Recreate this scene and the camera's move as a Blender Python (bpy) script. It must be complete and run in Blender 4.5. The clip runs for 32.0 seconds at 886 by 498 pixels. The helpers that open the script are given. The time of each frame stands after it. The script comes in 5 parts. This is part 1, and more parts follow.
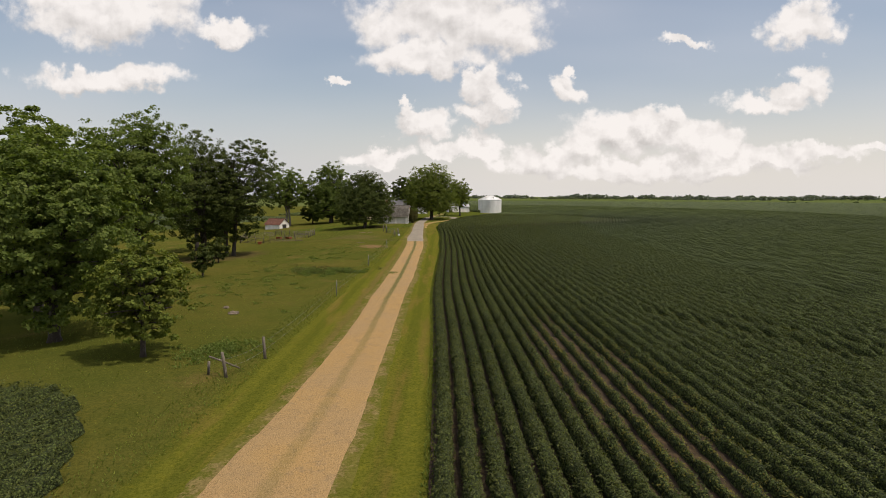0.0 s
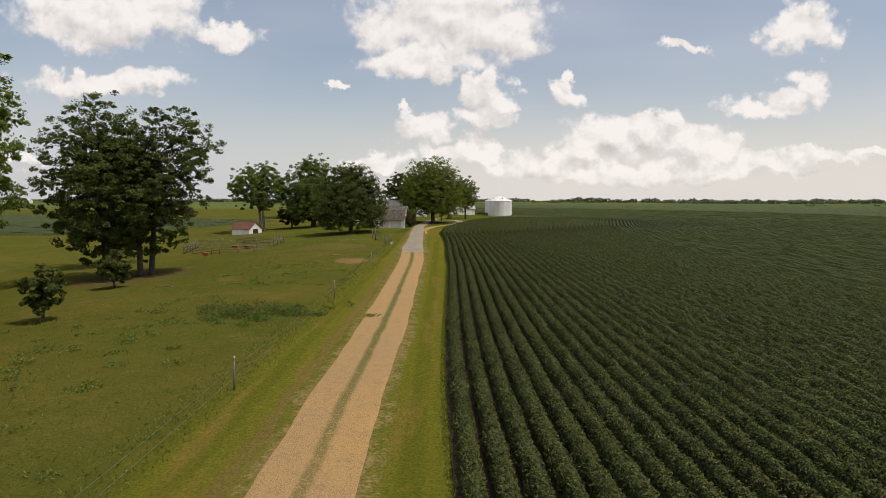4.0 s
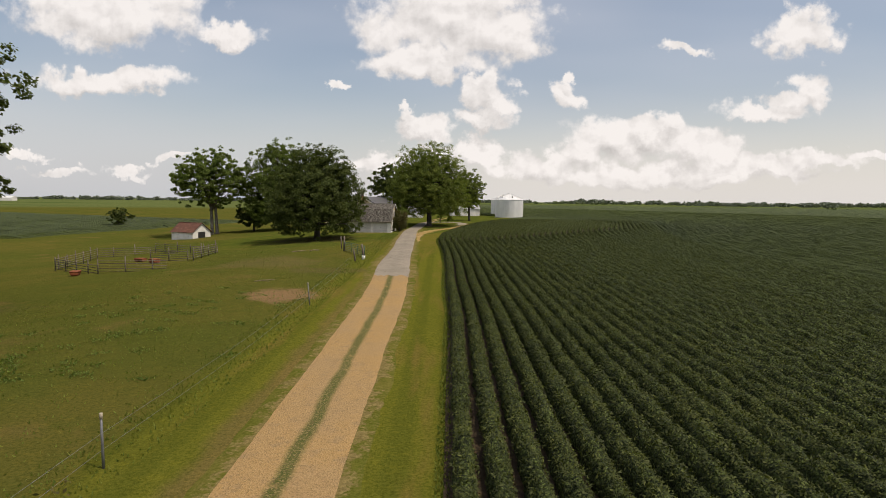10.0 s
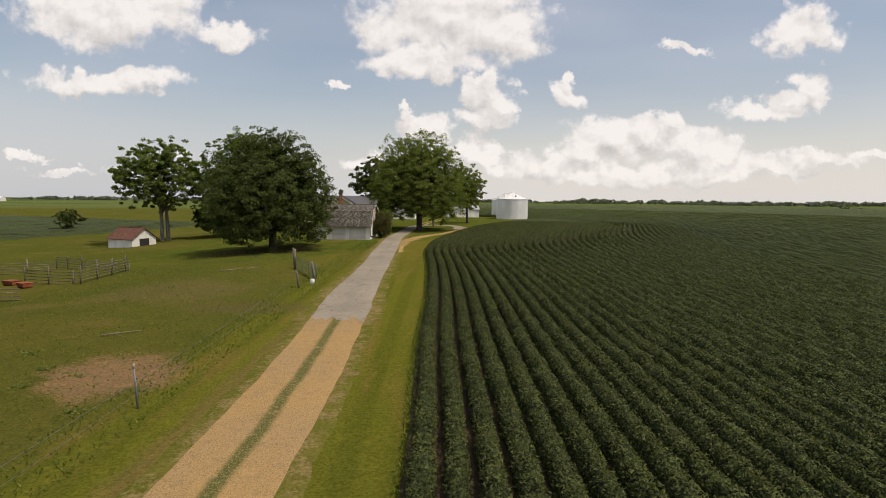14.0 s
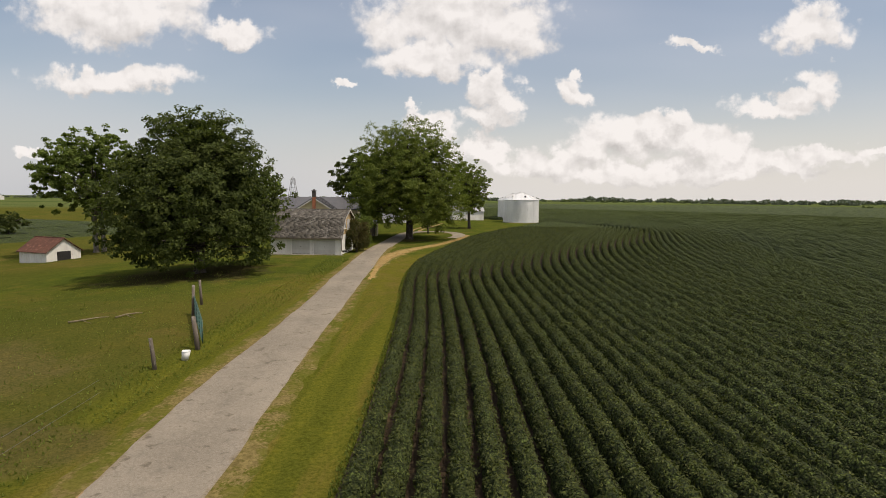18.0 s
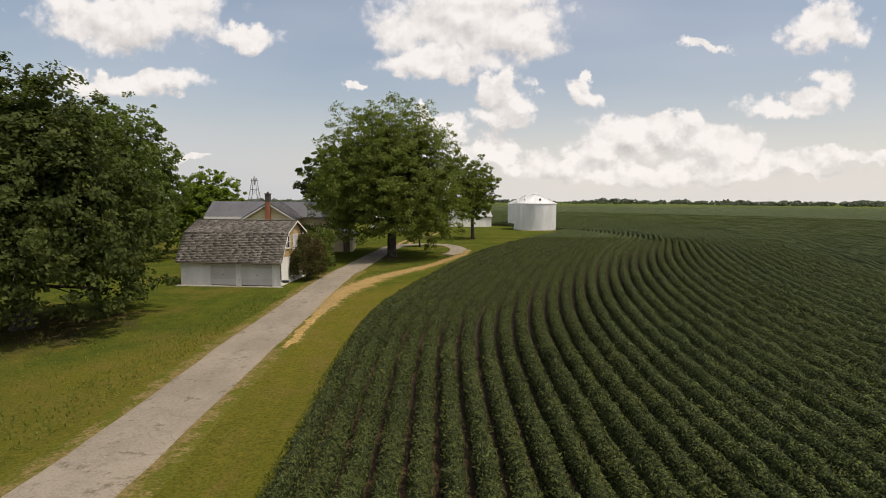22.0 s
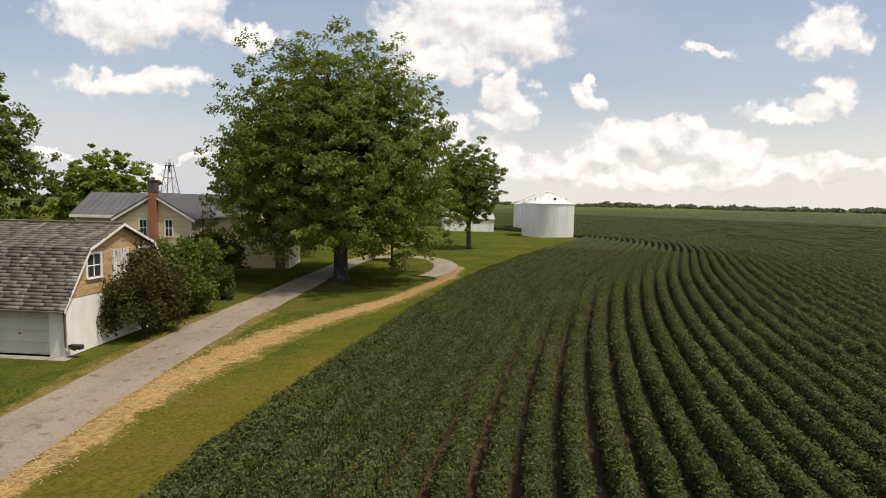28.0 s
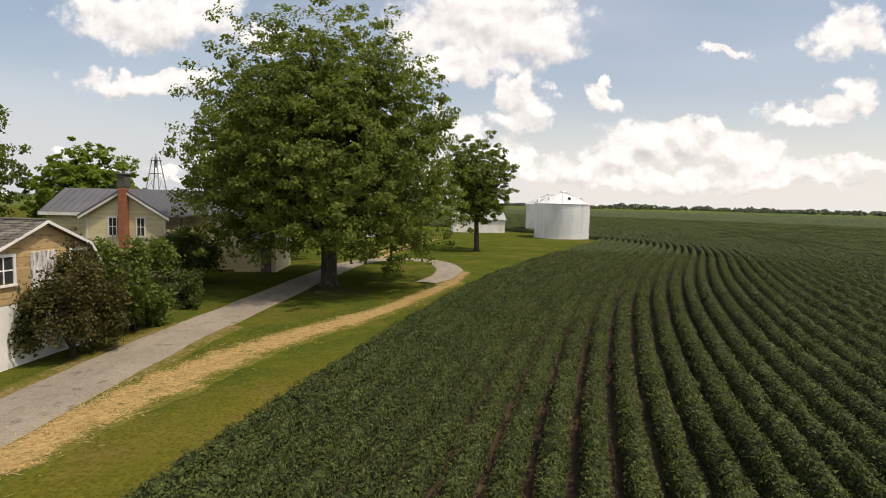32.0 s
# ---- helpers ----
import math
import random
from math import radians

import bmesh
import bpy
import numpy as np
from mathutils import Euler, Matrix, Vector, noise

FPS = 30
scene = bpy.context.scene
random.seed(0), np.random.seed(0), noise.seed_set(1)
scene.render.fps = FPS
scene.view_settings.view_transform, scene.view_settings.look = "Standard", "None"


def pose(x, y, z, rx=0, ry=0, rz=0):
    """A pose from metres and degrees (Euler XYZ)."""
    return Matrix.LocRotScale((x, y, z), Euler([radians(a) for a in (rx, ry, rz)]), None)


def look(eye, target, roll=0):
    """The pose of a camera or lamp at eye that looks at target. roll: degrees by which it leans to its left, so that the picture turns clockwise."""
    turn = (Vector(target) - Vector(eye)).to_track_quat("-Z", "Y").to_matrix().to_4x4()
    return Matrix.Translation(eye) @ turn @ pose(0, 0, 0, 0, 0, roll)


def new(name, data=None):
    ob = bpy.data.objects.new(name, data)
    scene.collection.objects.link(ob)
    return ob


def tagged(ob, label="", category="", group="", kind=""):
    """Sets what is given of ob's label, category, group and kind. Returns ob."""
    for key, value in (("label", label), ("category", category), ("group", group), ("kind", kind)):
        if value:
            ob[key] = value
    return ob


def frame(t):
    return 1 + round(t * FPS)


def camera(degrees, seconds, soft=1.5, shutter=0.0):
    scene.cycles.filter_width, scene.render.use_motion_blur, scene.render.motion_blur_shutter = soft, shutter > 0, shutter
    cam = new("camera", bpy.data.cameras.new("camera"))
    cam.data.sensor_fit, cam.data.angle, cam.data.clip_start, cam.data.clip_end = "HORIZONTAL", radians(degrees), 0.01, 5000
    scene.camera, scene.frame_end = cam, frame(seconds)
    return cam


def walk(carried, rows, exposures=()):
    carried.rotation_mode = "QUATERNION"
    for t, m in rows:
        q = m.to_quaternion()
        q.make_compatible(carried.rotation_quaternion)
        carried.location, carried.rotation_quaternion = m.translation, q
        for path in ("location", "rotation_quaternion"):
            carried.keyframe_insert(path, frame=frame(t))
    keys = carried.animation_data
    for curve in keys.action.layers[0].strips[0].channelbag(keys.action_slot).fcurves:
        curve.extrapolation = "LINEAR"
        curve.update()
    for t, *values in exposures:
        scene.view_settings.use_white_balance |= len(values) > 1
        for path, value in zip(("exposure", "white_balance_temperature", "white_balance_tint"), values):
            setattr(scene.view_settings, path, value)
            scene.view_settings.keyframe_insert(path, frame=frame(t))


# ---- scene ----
cam = camera(74.0, 32.0, 0.9)
PATH = [
    (0, (1.199, -8.165, 7.995), (1.164, -6.173, 7.815), 0.16),
    (0.5, (0.979, -3.445, 7.871), (0.946, -1.453, 7.692), 0.14),
    (1, (0.753, 1.015, 7.758), (0.720, 3.006, 7.578), 0.06),
    (1.5, (0.543, 4.961, 7.546), (0.511, 6.953, 7.368), 0.18),
    (2, (0.394, 8.681, 7.258), (0.363, 10.673, 7.085), 0.47),
    (2.5, (0.344, 12.043, 7.195), (0.312, 14.036, 7.025), -0.29),
    (4.5, (-0.746, 25.125, 6.575), (-0.778, 27.118, 6.408), 0.31),
    (5, (-0.895, 28.360, 6.477), (-0.929, 30.353, 6.310), 0.19),
    (5.5, (-1.013, 31.196, 6.514), (-1.046, 33.188, 6.347), 0.34),
    (6, (-0.990, 33.931, 6.502), (-1.024, 35.924, 6.335), 0.42),
    (6.5, (-0.942, 36.546, 6.478), (-0.976, 38.538, 6.308), 0.50),
    (7, (-0.978, 39.379, 6.329), (-1.011, 41.372, 6.161), 0.67),
    (7.5, (-0.950, 41.908, 6.223), (-0.983, 43.901, 6.056), 0.66),
    (8, (-0.865, 44.043, 6.313), (-0.899, 46.035, 6.143), 0.82),
    (8.5, (-0.778, 46.472, 6.300), (-0.816, 48.465, 6.130), 0.87),
    (9, (-0.771, 48.892, 6.244), (-0.810, 50.884, 6.074), 0.80),
    (9.5, (-0.797, 51.344, 6.119), (-0.830, 53.336, 5.952), 0.73),
    (10, (-0.787, 53.695, 5.941), (-0.818, 55.688, 5.777), 0.65),
    (10.5, (-0.692, 55.845, 5.757), (-0.723, 57.838, 5.597), 0.58),
    (11, (-0.707, 58.764, 6.056), (-0.740, 60.757, 5.891), 0.69),
    (11.5, (-0.494, 60.943, 6.152), (-0.531, 62.935, 5.985), 0.68),
    (12, (-0.218, 63.094, 6.252), (-0.260, 65.087, 6.083), 0.61),
    (12.5, (-0.062, 65.397, 6.230), (-0.107, 67.389, 6.061), 0.65),
    (13, (-0.061, 68.091, 6.065), (-0.104, 70.083, 5.898), 0.59),
    (13.5, (0.104, 70.551, 6.044), (0.068, 72.544, 5.878), 0.55),
    (14, (0.227, 73.016, 5.954), (0.196, 75.009, 5.789), 0.53),
    (14.5, (0.344, 75.379, 5.794), (0.314, 77.373, 5.632), 0.45),
    (16.5, (0.692, 84.797, 6.502), (0.656, 86.790, 6.334), 0.65),
    (17, (0.932, 87.336, 6.513), (0.889, 89.329, 6.345), 0.56),
    (17.5, (1.207, 90.029, 6.572), (1.161, 92.021, 6.401), 0.53),
    (18, (1.524, 92.454, 6.666), (1.472, 94.446, 6.494), 0.56),
    (18.5, (1.850, 94.865, 6.761), (1.792, 96.857, 6.589), 0.59),
    (19, (1.979, 97.482, 6.707), (1.917, 99.474, 6.539), 0.59),
    (19.5, (2.350, 99.686, 6.790), (2.280, 101.678, 6.623), 0.62),
    (20, (2.725, 101.887, 6.733), (2.646, 103.879, 6.569), 0.16),
    (20.5, (2.678, 104.653, 6.788), (2.600, 106.645, 6.621), 0.09),
    (21, (2.831, 107.663, 6.928), (2.748, 109.654, 6.762), 0.07),
    (21.5, (2.868, 110.503, 7.002), (2.784, 112.495, 6.835), 0.27),
    (22, (2.967, 113.393, 7.024), (2.880, 115.384, 6.858), 0.38),
    (22.5, (2.976, 116.514, 6.980), (2.888, 118.505, 6.816), 0.44),
    (23, (3.088, 119.574, 6.922), (2.996, 121.565, 6.761), 0.44),
    (23.5, (3.168, 122.186, 6.807), (3.076, 124.178, 6.650), 0.60),
    (24, (3.295, 124.571, 6.697), (3.201, 126.563, 6.544), 0.62),
    (24.5, (3.565, 126.394, 6.571), (3.468, 128.386, 6.421), 0.05),
    (26.5, (3.233, 134.475, 6.660), (3.151, 136.466, 6.493), 1.19),
    (27, (3.444, 135.444, 6.536), (3.359, 137.436, 6.372), 1.13),
    (27.5, (3.592, 136.194, 6.413), (3.505, 138.185, 6.253), 1.04),
    (28, (3.759, 136.962, 6.460), (3.667, 138.954, 6.299), 1.15),
    (28.5, (3.906, 137.697, 6.455), (3.810, 139.689, 6.295), 1.10),
    (29, (3.944, 138.392, 6.405), (3.845, 140.384, 6.246), 1.13),
    (29.5, (4.022, 138.938, 6.327), (3.920, 140.929, 6.169), 1.15),
    (30, (4.067, 139.440, 6.301), (3.960, 141.431, 6.142), 1.21),
    (30.5, (4.145, 140.039, 6.252), (4.035, 142.029, 6.094), 1.22),
    (31, (4.280, 140.635, 6.211), (4.162, 142.625, 6.055), 1.28),
    (31.5, (4.342, 141.175, 6.184), (4.216, 143.165, 6.029), 1.31),
    (32, (4.376, 141.763, 6.215), (4.239, 143.752, 6.057), 1.37),
]
walk(cam, [(t, look(eye, target, roll)) for t, eye, target, roll in PATH], [(t, stops, 7100.0, 12.0) for t, stops in ((0.0, -0.03), (14.0, -0.05), (20.0, -0.04), (24.0, 0.04), (28.0, 0.15), (32.0, 0.17))])

# ---------------------------------------------------------------- sky, sun
SUN_EL, SUN_AZ = radians(62), radians(114)        # azimuth measured from +y towards +x
sun = new("sun", bpy.data.lights.new("sun", "SUN"))
sun.data.energy, sun.data.angle, sun.data.color = 3.3, radians(0.6), (1.0, 0.94, 0.82)
SUN_DIR = Vector((math.sin(SUN_AZ) * math.cos(SUN_EL), math.cos(SUN_AZ) * math.cos(SUN_EL), math.sin(SUN_EL)))
sun.matrix_world = look(SUN_DIR * 60, (0, 0, 0))

world = bpy.data.worlds.new("sky")
scene.world = world
world.use_nodes = True


class Nodes:
    """A short hand for node trees."""

    def __init__(self, tree):
        self.tree = tree
        tree.nodes.clear()

    def add(self, kind, props=None, **ins):
        n = self.tree.nodes.new(kind)
        for k, v in (props or {}).items():
            if k == "operation":
                n.operation = v
            elif k == "use_clamp":
                n.use_clamp = v
            elif k == "data_type":
                n.data_type = v
            elif k == "blend_type":
                n.blend_type = v
            elif k == "interpolation_type":
                n.interpolation_type = v
            elif k == "feature":
                n.feature = v
            elif k == "attribute_name":
                n.attribute_name = v
            elif k == "sky_type":
                n.sky_type = v
            elif k == "sun_disc":
                n.sun_disc = v
            elif k == "sun_elevation":
                n.sun_elevation = v
            elif k == "sun_rotation":
                n.sun_rotation = v
            elif k == "dust_density":
                n.dust_density = v
            elif k == "air_density":
                n.air_density = v
        for k, v in ins.items():
            self.put(n, k, v)
        return n

    def put(self, n, k, v):
        key = int(k[1:]) if k[0] == "i" and k[1:].isdigit() else k.replace("_", " ")
        s = n.inputs[key]
        if isinstance(v, bpy.types.NodeSocket):
            self.tree.links.new(v, s)
        elif isinstance(v, bpy.types.Node):
            self.tree.links.new(v.outputs[0], s)
        elif isinstance(v, (tuple, list)) and len(v) == 3 and s.type == "RGBA":
            s.default_value = (*v, 1)
        else:
            s.default_value = v

    def math(self, op, a, b=0.0, c=0.0, clamp=False):
        return self.add("ShaderNodeMath", {"operation": op, "use_clamp": clamp}, i0=a, i1=b, i2=c).outputs[0]

    def mix(self, f, a, b, blend="MIX"):
        return self.add("ShaderNodeMix", {"data_type": "RGBA", "blend_type": blend}, i0=f, i6=a, i7=b).outputs[2]

    def ramp(self, v, lo, hi, a=0.0, b=1.0, smooth=True):
        return self.add("ShaderNodeMapRange", {"interpolation_type": "SMOOTHSTEP" if smooth else "LINEAR"}, i0=v, i1=lo, i2=hi, i3=a, i4=b).outputs[0]

    def noise(self, vec, scale, detail=4.0, rough=0.55, dist=0.0):
        return self.add("ShaderNodeTexNoise", None, Vector=vec, Scale=scale, Detail=detail, Roughness=rough, Distortion=dist).outputs[0]


def build_sky():
    n = Nodes(world.node_tree)
    way = n.add("ShaderNodeTexCoord").outputs["Generated"]
    sep = n.add("ShaderNodeSeparateXYZ", None, i0=way)
    ahead = n.math("MAXIMUM", sep.outputs[1], 0.12)
    u, v = n.math("DIVIDE", sep.outputs[0], n.math("MULTIPLY", ahead, 0.8375)), n.math("DIVIDE", sep.outputs[2], n.math("MULTIPLY", ahead, 0.8375))
    uv = n.add("ShaderNodeCombineXYZ", None, i0=u, i1=v).outputs[0]
    # cumulus clouds: centre and half size on the plane one unit ahead
    clouds = [(-.66, .062, .05, .012), (-.8, .052, .07, .011), (-.56, .078, .045, .01), (-.86, .085, .05, .012), (0.00, 0.345, .21, .085), (-.06, .27, .15, .035), (-.70, .37, .22, .075), (-.70, .235, .17, .03), (-.235, .222, .022, .015),
              (.065, .222, .045, .04), (.06, .16, .07, .03), (-.065, .14, .07, .032), (-.09, .165, .03, .02), (-.14, .08, .075, .022),
              (.22, .215, .05, .033), (.23, .25, .026, .016), (.315, .13, .125, .043), (.48, .115, .10, .042), (.17, .07, .14, .03),
              (.40, .065, .25, .028), (.60, .065, .19, .022), (.61, .18, .095, .028), (.70, .235, .058, .036), (.68, .345, .10, .04),
              (.46, .29, .06, .014), (.85, .105, .06, .014), (-.45, .335, .09, .03), (.05, .10, .05, .03), (-.03, .095, .06, .02), (.25, .10, .07, .035), (.39, .145, .05, .03), (.44, .15, .04, .025), (.55, .10, .06, .03),
              (.73, .09, .09, .02), (.52, .045, .12, .018), (.28, .045, .12, .018), (.72, .21, .045, .03), (.655, .21, .05, .022), (.06, .245, .032, .03), (.085, .195, .05, .03), (-.10, .185, .02, .014), (.0, .40, .16, .06), (.10, .33, .1, .05)]
    warp = n.noise(uv, 8.0, 4.0, 0.55)
    fine = n.noise(uv, 26.0, 8.0, 0.58)
    lump = n.noise(uv, 13.0, 6.0, 0.55)
    lit = n.noise(n.add("ShaderNodeVectorMath", {"operation": "ADD"}, i0=uv, i1=(0.008, 0.018, 0)).outputs[0], 13.0, 6.0, 0.55)
    def warped(amount, scale, detail):
        t = n.add("ShaderNodeTexNoise", None, Vector=uv, Scale=scale, Detail=detail, Roughness=0.6).outputs[1]
        t = n.add("ShaderNodeVectorMath", {"operation": "SUBTRACT"}, i0=t, i1=(0.5, 0.5, 0.5)).outputs[0]
        return n.add("ShaderNodeVectorMath", {"operation": "MULTIPLY"}, i0=t, i1=(amount, amount * 0.75, 0)).outputs[0]
    bent = n.add("ShaderNodeVectorMath", {"operation": "ADD"}, i0=uv, i1=warped(0.15, 7.0, 2.0)).outputs[0]
    bent = n.add("ShaderNodeVectorMath", {"operation": "ADD"}, i0=bent, i1=warped(0.09, 24.0, 6.0)).outputs[0]

    def field(at):
        best = None
        for cu, cv, a, b in clouds:
            off = n.add("ShaderNodeVectorMath", {"operation": "MULTIPLY_ADD"}, i0=at, i1=(1 / a, 1 / b, 0), i2=(-cu / a, -cv / b, 0)).outputs[0]
            size = n.add("ShaderNodeVectorMath", {"operation": "LENGTH"}, i0=off).outputs["Value"]
            d = n.math("SUBTRACT", 1.0, size)
            best = d if best is None else n.math("SMOOTH_MAX", best, d, 0.25)
        return n.math("MAXIMUM", best, -1.0)
    best, above = field(bent), field(n.add("ShaderNodeVectorMath", {"operation": "ADD"}, i0=bent, i1=(0.006, 0.03, 0)).outputs[0])
    other = n.math("SUBTRACT", n.noise(way, 2.6, 4.0, 0.6), 0.60)          # clouds over the rest of the sky
    rest = n.math("ADD", n.math("MULTIPLY", other, 4.0), n.ramp(v, 0.42, 0.6, -2.0, 0.0))
    behind = n.ramp(sep.outputs[1], 0.45, 0.25, 0.0, 1.0)
    best = n.math("MAXIMUM", best, rest)
    best = n.mix(behind, best, n.math("MULTIPLY", n.math("ADD", other, 0.1), 3.0))
    dens = n.math("ADD", best, n.math("MULTIPLY", n.math("SUBTRACT", warp, 0.5), 1.0))
    dens = n.math("ADD", dens, n.math("MULTIPLY", n.math("SUBTRACT", fine, 0.5), 0.9))
    alpha = n.ramp(dens, -0.05, 0.4, 0.0, 0.95)
    relief = n.math("MULTIPLY", n.math("SUBTRACT", lump, lit), 0.85)
    under = n.math("MULTIPLY", n.math("MAXIMUM", n.math("MINIMUM", n.math("SUBTRACT", above, best), 0.45), -0.3), 0.27)   # grey below, white on top
    tone = n.math("MAXIMUM", n.math("MINIMUM", n.math("SUBTRACT", n.math("ADD", 0.83, relief), under), 0.93), 0.56)
    white = n.add("ShaderNodeCombineXYZ", None, i0=tone, i1=n.math("MULTIPLY", tone, 1.0), i2=n.math("MULTIPLY", tone, 1.03)).outputs[0]
    sky = n.add("ShaderNodeTexSky", {"sky_type": "NISHITA", "sun_disc": False, "sun_elevation": SUN_EL, "sun_rotation": SUN_AZ, "dust_density": 2.0, "air_density": 1.1})
    blue = n.mix(1.0, sky.outputs[0], (0.124, 0.122, 0.122), "MULTIPLY")
    veil = n.ramp(n.noise(n.add("ShaderNodeVectorMath", {"operation": "MULTIPLY"}, i0=uv, i1=(0.6, 2.4, 1)).outputs[0], 1.6, 3.0, 0.5), 0.3, 0.75, 0.12, 0.5)
    blue = n.mix(veil, blue, (0.6, 0.65, 0.76))
    haze = n.ramp(sep.outputs[2], 0.0, 0.2, 0.8, 0.0)
    blue = n.mix(haze, blue, n.mix(n.ramp(sep.outputs[0], -0.45, 0.2), (0.62, 0.66, 0.73), (0.83, 0.83, 0.84)))
    full = n.mix(n.math("MULTIPLY", alpha, n.ramp(sep.outputs[2], 0.0, 0.05, 0.6, 1.0)), blue, white)
    glare = n.add("ShaderNodeVectorMath", {"operation": "DOT_PRODUCT"}, i0=way, i1=tuple(SUN_DIR)).outputs["Value"]
    glare = n.ramp(glare, 0.75, 0.97, 1.0, 1.8)                      # thin cloud shines round the sun
    full = n.mix(1.0, full, n.add("ShaderNodeCombineXYZ", None, i0=glare, i1=glare, i2=glare).outputs[0], "MULTIPLY")
    out = n.add("ShaderNodeOutputWorld")
    n.put(out, "Surface", n.add("ShaderNodeBackground", None, Color=full, Strength=1.0))


build_sky()

# ---------------------------------------------------------------- materials


def material(name, build):
    m = bpy.data.materials.new(name)
    m.use_nodes = True
    n = Nodes(m.node_tree)
    out = n.add("ShaderNodeOutputMaterial")
    n.put(out, "Surface", build(n))
    return m


def place(n):
    return n.add("ShaderNodeNewGeometry").outputs["Position"]


def bump(n, height, strength=0.4, distance=0.02):
    return n.add("ShaderNodeBump", None, Strength=strength, Distance=distance, Height=height).outputs[0]


def surface(n, color, rough=0.85, metal=0.0, normal=None, spec=0.3):
    p = n.add("ShaderNodeBsdfPrincipled", None, Base_Color=color, Roughness=rough, Metallic=metal)
    n.put(p, "Specular_IOR_Level", spec)
    if normal is not None:
        n.put(p, "Normal", normal)
    return p


def worn(name, a, b, c=None, scale=2.0, fine=40.0, rough=0.8, metal=0.0, depth=0.01, streak=1.0, spec=0.3, cut=(0.52, 0.66)):
    """A surface of colour a that varies towards b, with blotches of c."""
    def build(n):
        p = n.add("ShaderNodeVectorMath", {"operation": "MULTIPLY"}, i0=place(n), i1=(1, 1, streak)).outputs[0]
        big, small = n.noise(p, scale, 5.0, 0.6), n.noise(p, fine, 4.0, 0.6)
        col = n.mix(n.ramp(big, 0.3, 0.7), a, b)
        col = n.mix(n.ramp(small, 0.35, 0.7, 0.0, 0.5), col, b)
        if c:
            col = n.mix(n.ramp(n.noise(p, scale * 2.7, 6.0, 0.65), *cut), col, c)
        own = n.add("ShaderNodeObjectInfo").outputs["Random"]
        col = n.mix(n.ramp(own, 0, 1, 0.0, 0.35, False), col, n.mix(1.0, col, (0.6, 0.58, 0.55), "MULTIPLY"))
        return surface(n, col, n.ramp(small, 0.2, 0.8, rough - 0.12, min(rough + 0.1, 1)), metal, bump(n, small, 0.5, depth), spec)
    return material(name, build)


def foliage(name, a, b, c, passing=0.3, gloss=0.08):
    """Leaves: each a little different in colour, and lit through."""
    def build(n):
        r = n.add("ShaderNodeNewGeometry").outputs["Random Per Island"]
        col = n.mix(n.ramp(r, 0.0, 0.6), a, b)
        col = n.mix(n.ramp(r, 0.75, 1.0, 0.0, 0.8), col, c)
        clump = n.noise(place(n), 0.55, 3.0, 0.6)
        col = n.mix(n.ramp(clump, 0.35, 0.7, 0.0, 0.45), col, c)
        p = surface(n, col, 0.62, 0.0, None, gloss)
        t = n.add("ShaderNodeBsdfTranslucent", None, Color=n.mix(1.0, col, (1.5, 1.6, 0.7), "MULTIPLY"))
        return n.add("ShaderNodeMixShader", None, i0=passing, i1=p, i2=t).outputs[0]
    return material(name, build)


LEAF_DARK = foliage("leaf_dark", (0.039, 0.052, 0.017), (0.058, 0.077, 0.022), (0.098, 0.115, 0.031), 0.36)
LEAF_MID = foliage("leaf_mid", (0.062, 0.09, 0.023), (0.098, 0.135, 0.032), (0.16, 0.19, 0.052), 0.4)
LEAF_MAPLE = foliage("leaf_maple", (0.078, 0.103, 0.025), (0.118, 0.15, 0.035), (0.19, 0.212, 0.052), 0.45)
LEAF_BRIGHT = foliage("leaf_bright", (0.095, 0.145, 0.022), (0.135, 0.19, 0.028), (0.19, 0.24, 0.042), 0.45)
LEAF_YELLOW = foliage("leaf_yellow", (0.06, 0.085, 0.016), (0.1, 0.13, 0.025), (0.16, 0.17, 0.035))
LEAF_RUSTY = foliage("leaf_rusty", (0.04, 0.05, 0.018), (0.07, 0.07, 0.026), (0.12, 0.085, 0.035))
LEAF_BEAN = foliage("leaf_bean", (0.02, 0.026, 0.006), (0.039, 0.048, 0.01), (0.105, 0.118, 0.03), 0.27, 0.18)
LEAF_BEAN_POOR = foliage("leaf_bean_poor", (0.06, 0.07, 0.016), (0.1, 0.095, 0.022), (0.15, 0.125, 0.032), 0.22)
BARK = worn("bark", (0.075, 0.06, 0.048), (0.035, 0.028, 0.023), (0.12, 0.11, 0.095), 1.5, 14.0, 0.95, depth=0.05, streak=0.3)
BARK_PALE = worn("bark_pale", (0.2, 0.18, 0.15), (0.1, 0.088, 0.072), (0.28, 0.26, 0.23), 1.5, 14.0, 0.95, depth=0.04, streak=0.3)
SOIL = worn("soil", (0.048, 0.031, 0.015), (0.03, 0.019, 0.01), (0.078, 0.05, 0.024), 0.6, 9.0, 1.0, depth=0.04)
SHINGLE = worn("shingle", (0.15, 0.135, 0.115), (0.095, 0.085, 0.072), (0.22, 0.205, 0.185), 0.9, 25.0, 0.95, depth=0.012)
WHITE_PAINT = worn("white_paint", (0.78, 0.77, 0.74), (0.62, 0.6, 0.56), (0.4, 0.37, 0.32), 1.2, 22.0, 0.75, streak=0.35, cut=(0.6, 0.72))
PEELING = worn("peeling_paint", (0.74, 0.73, 0.71), (0.5, 0.48, 0.45), (0.2, 0.17, 0.15), 3.0, 30.0, 0.8, streak=0.25, cut=(0.5, 0.58))
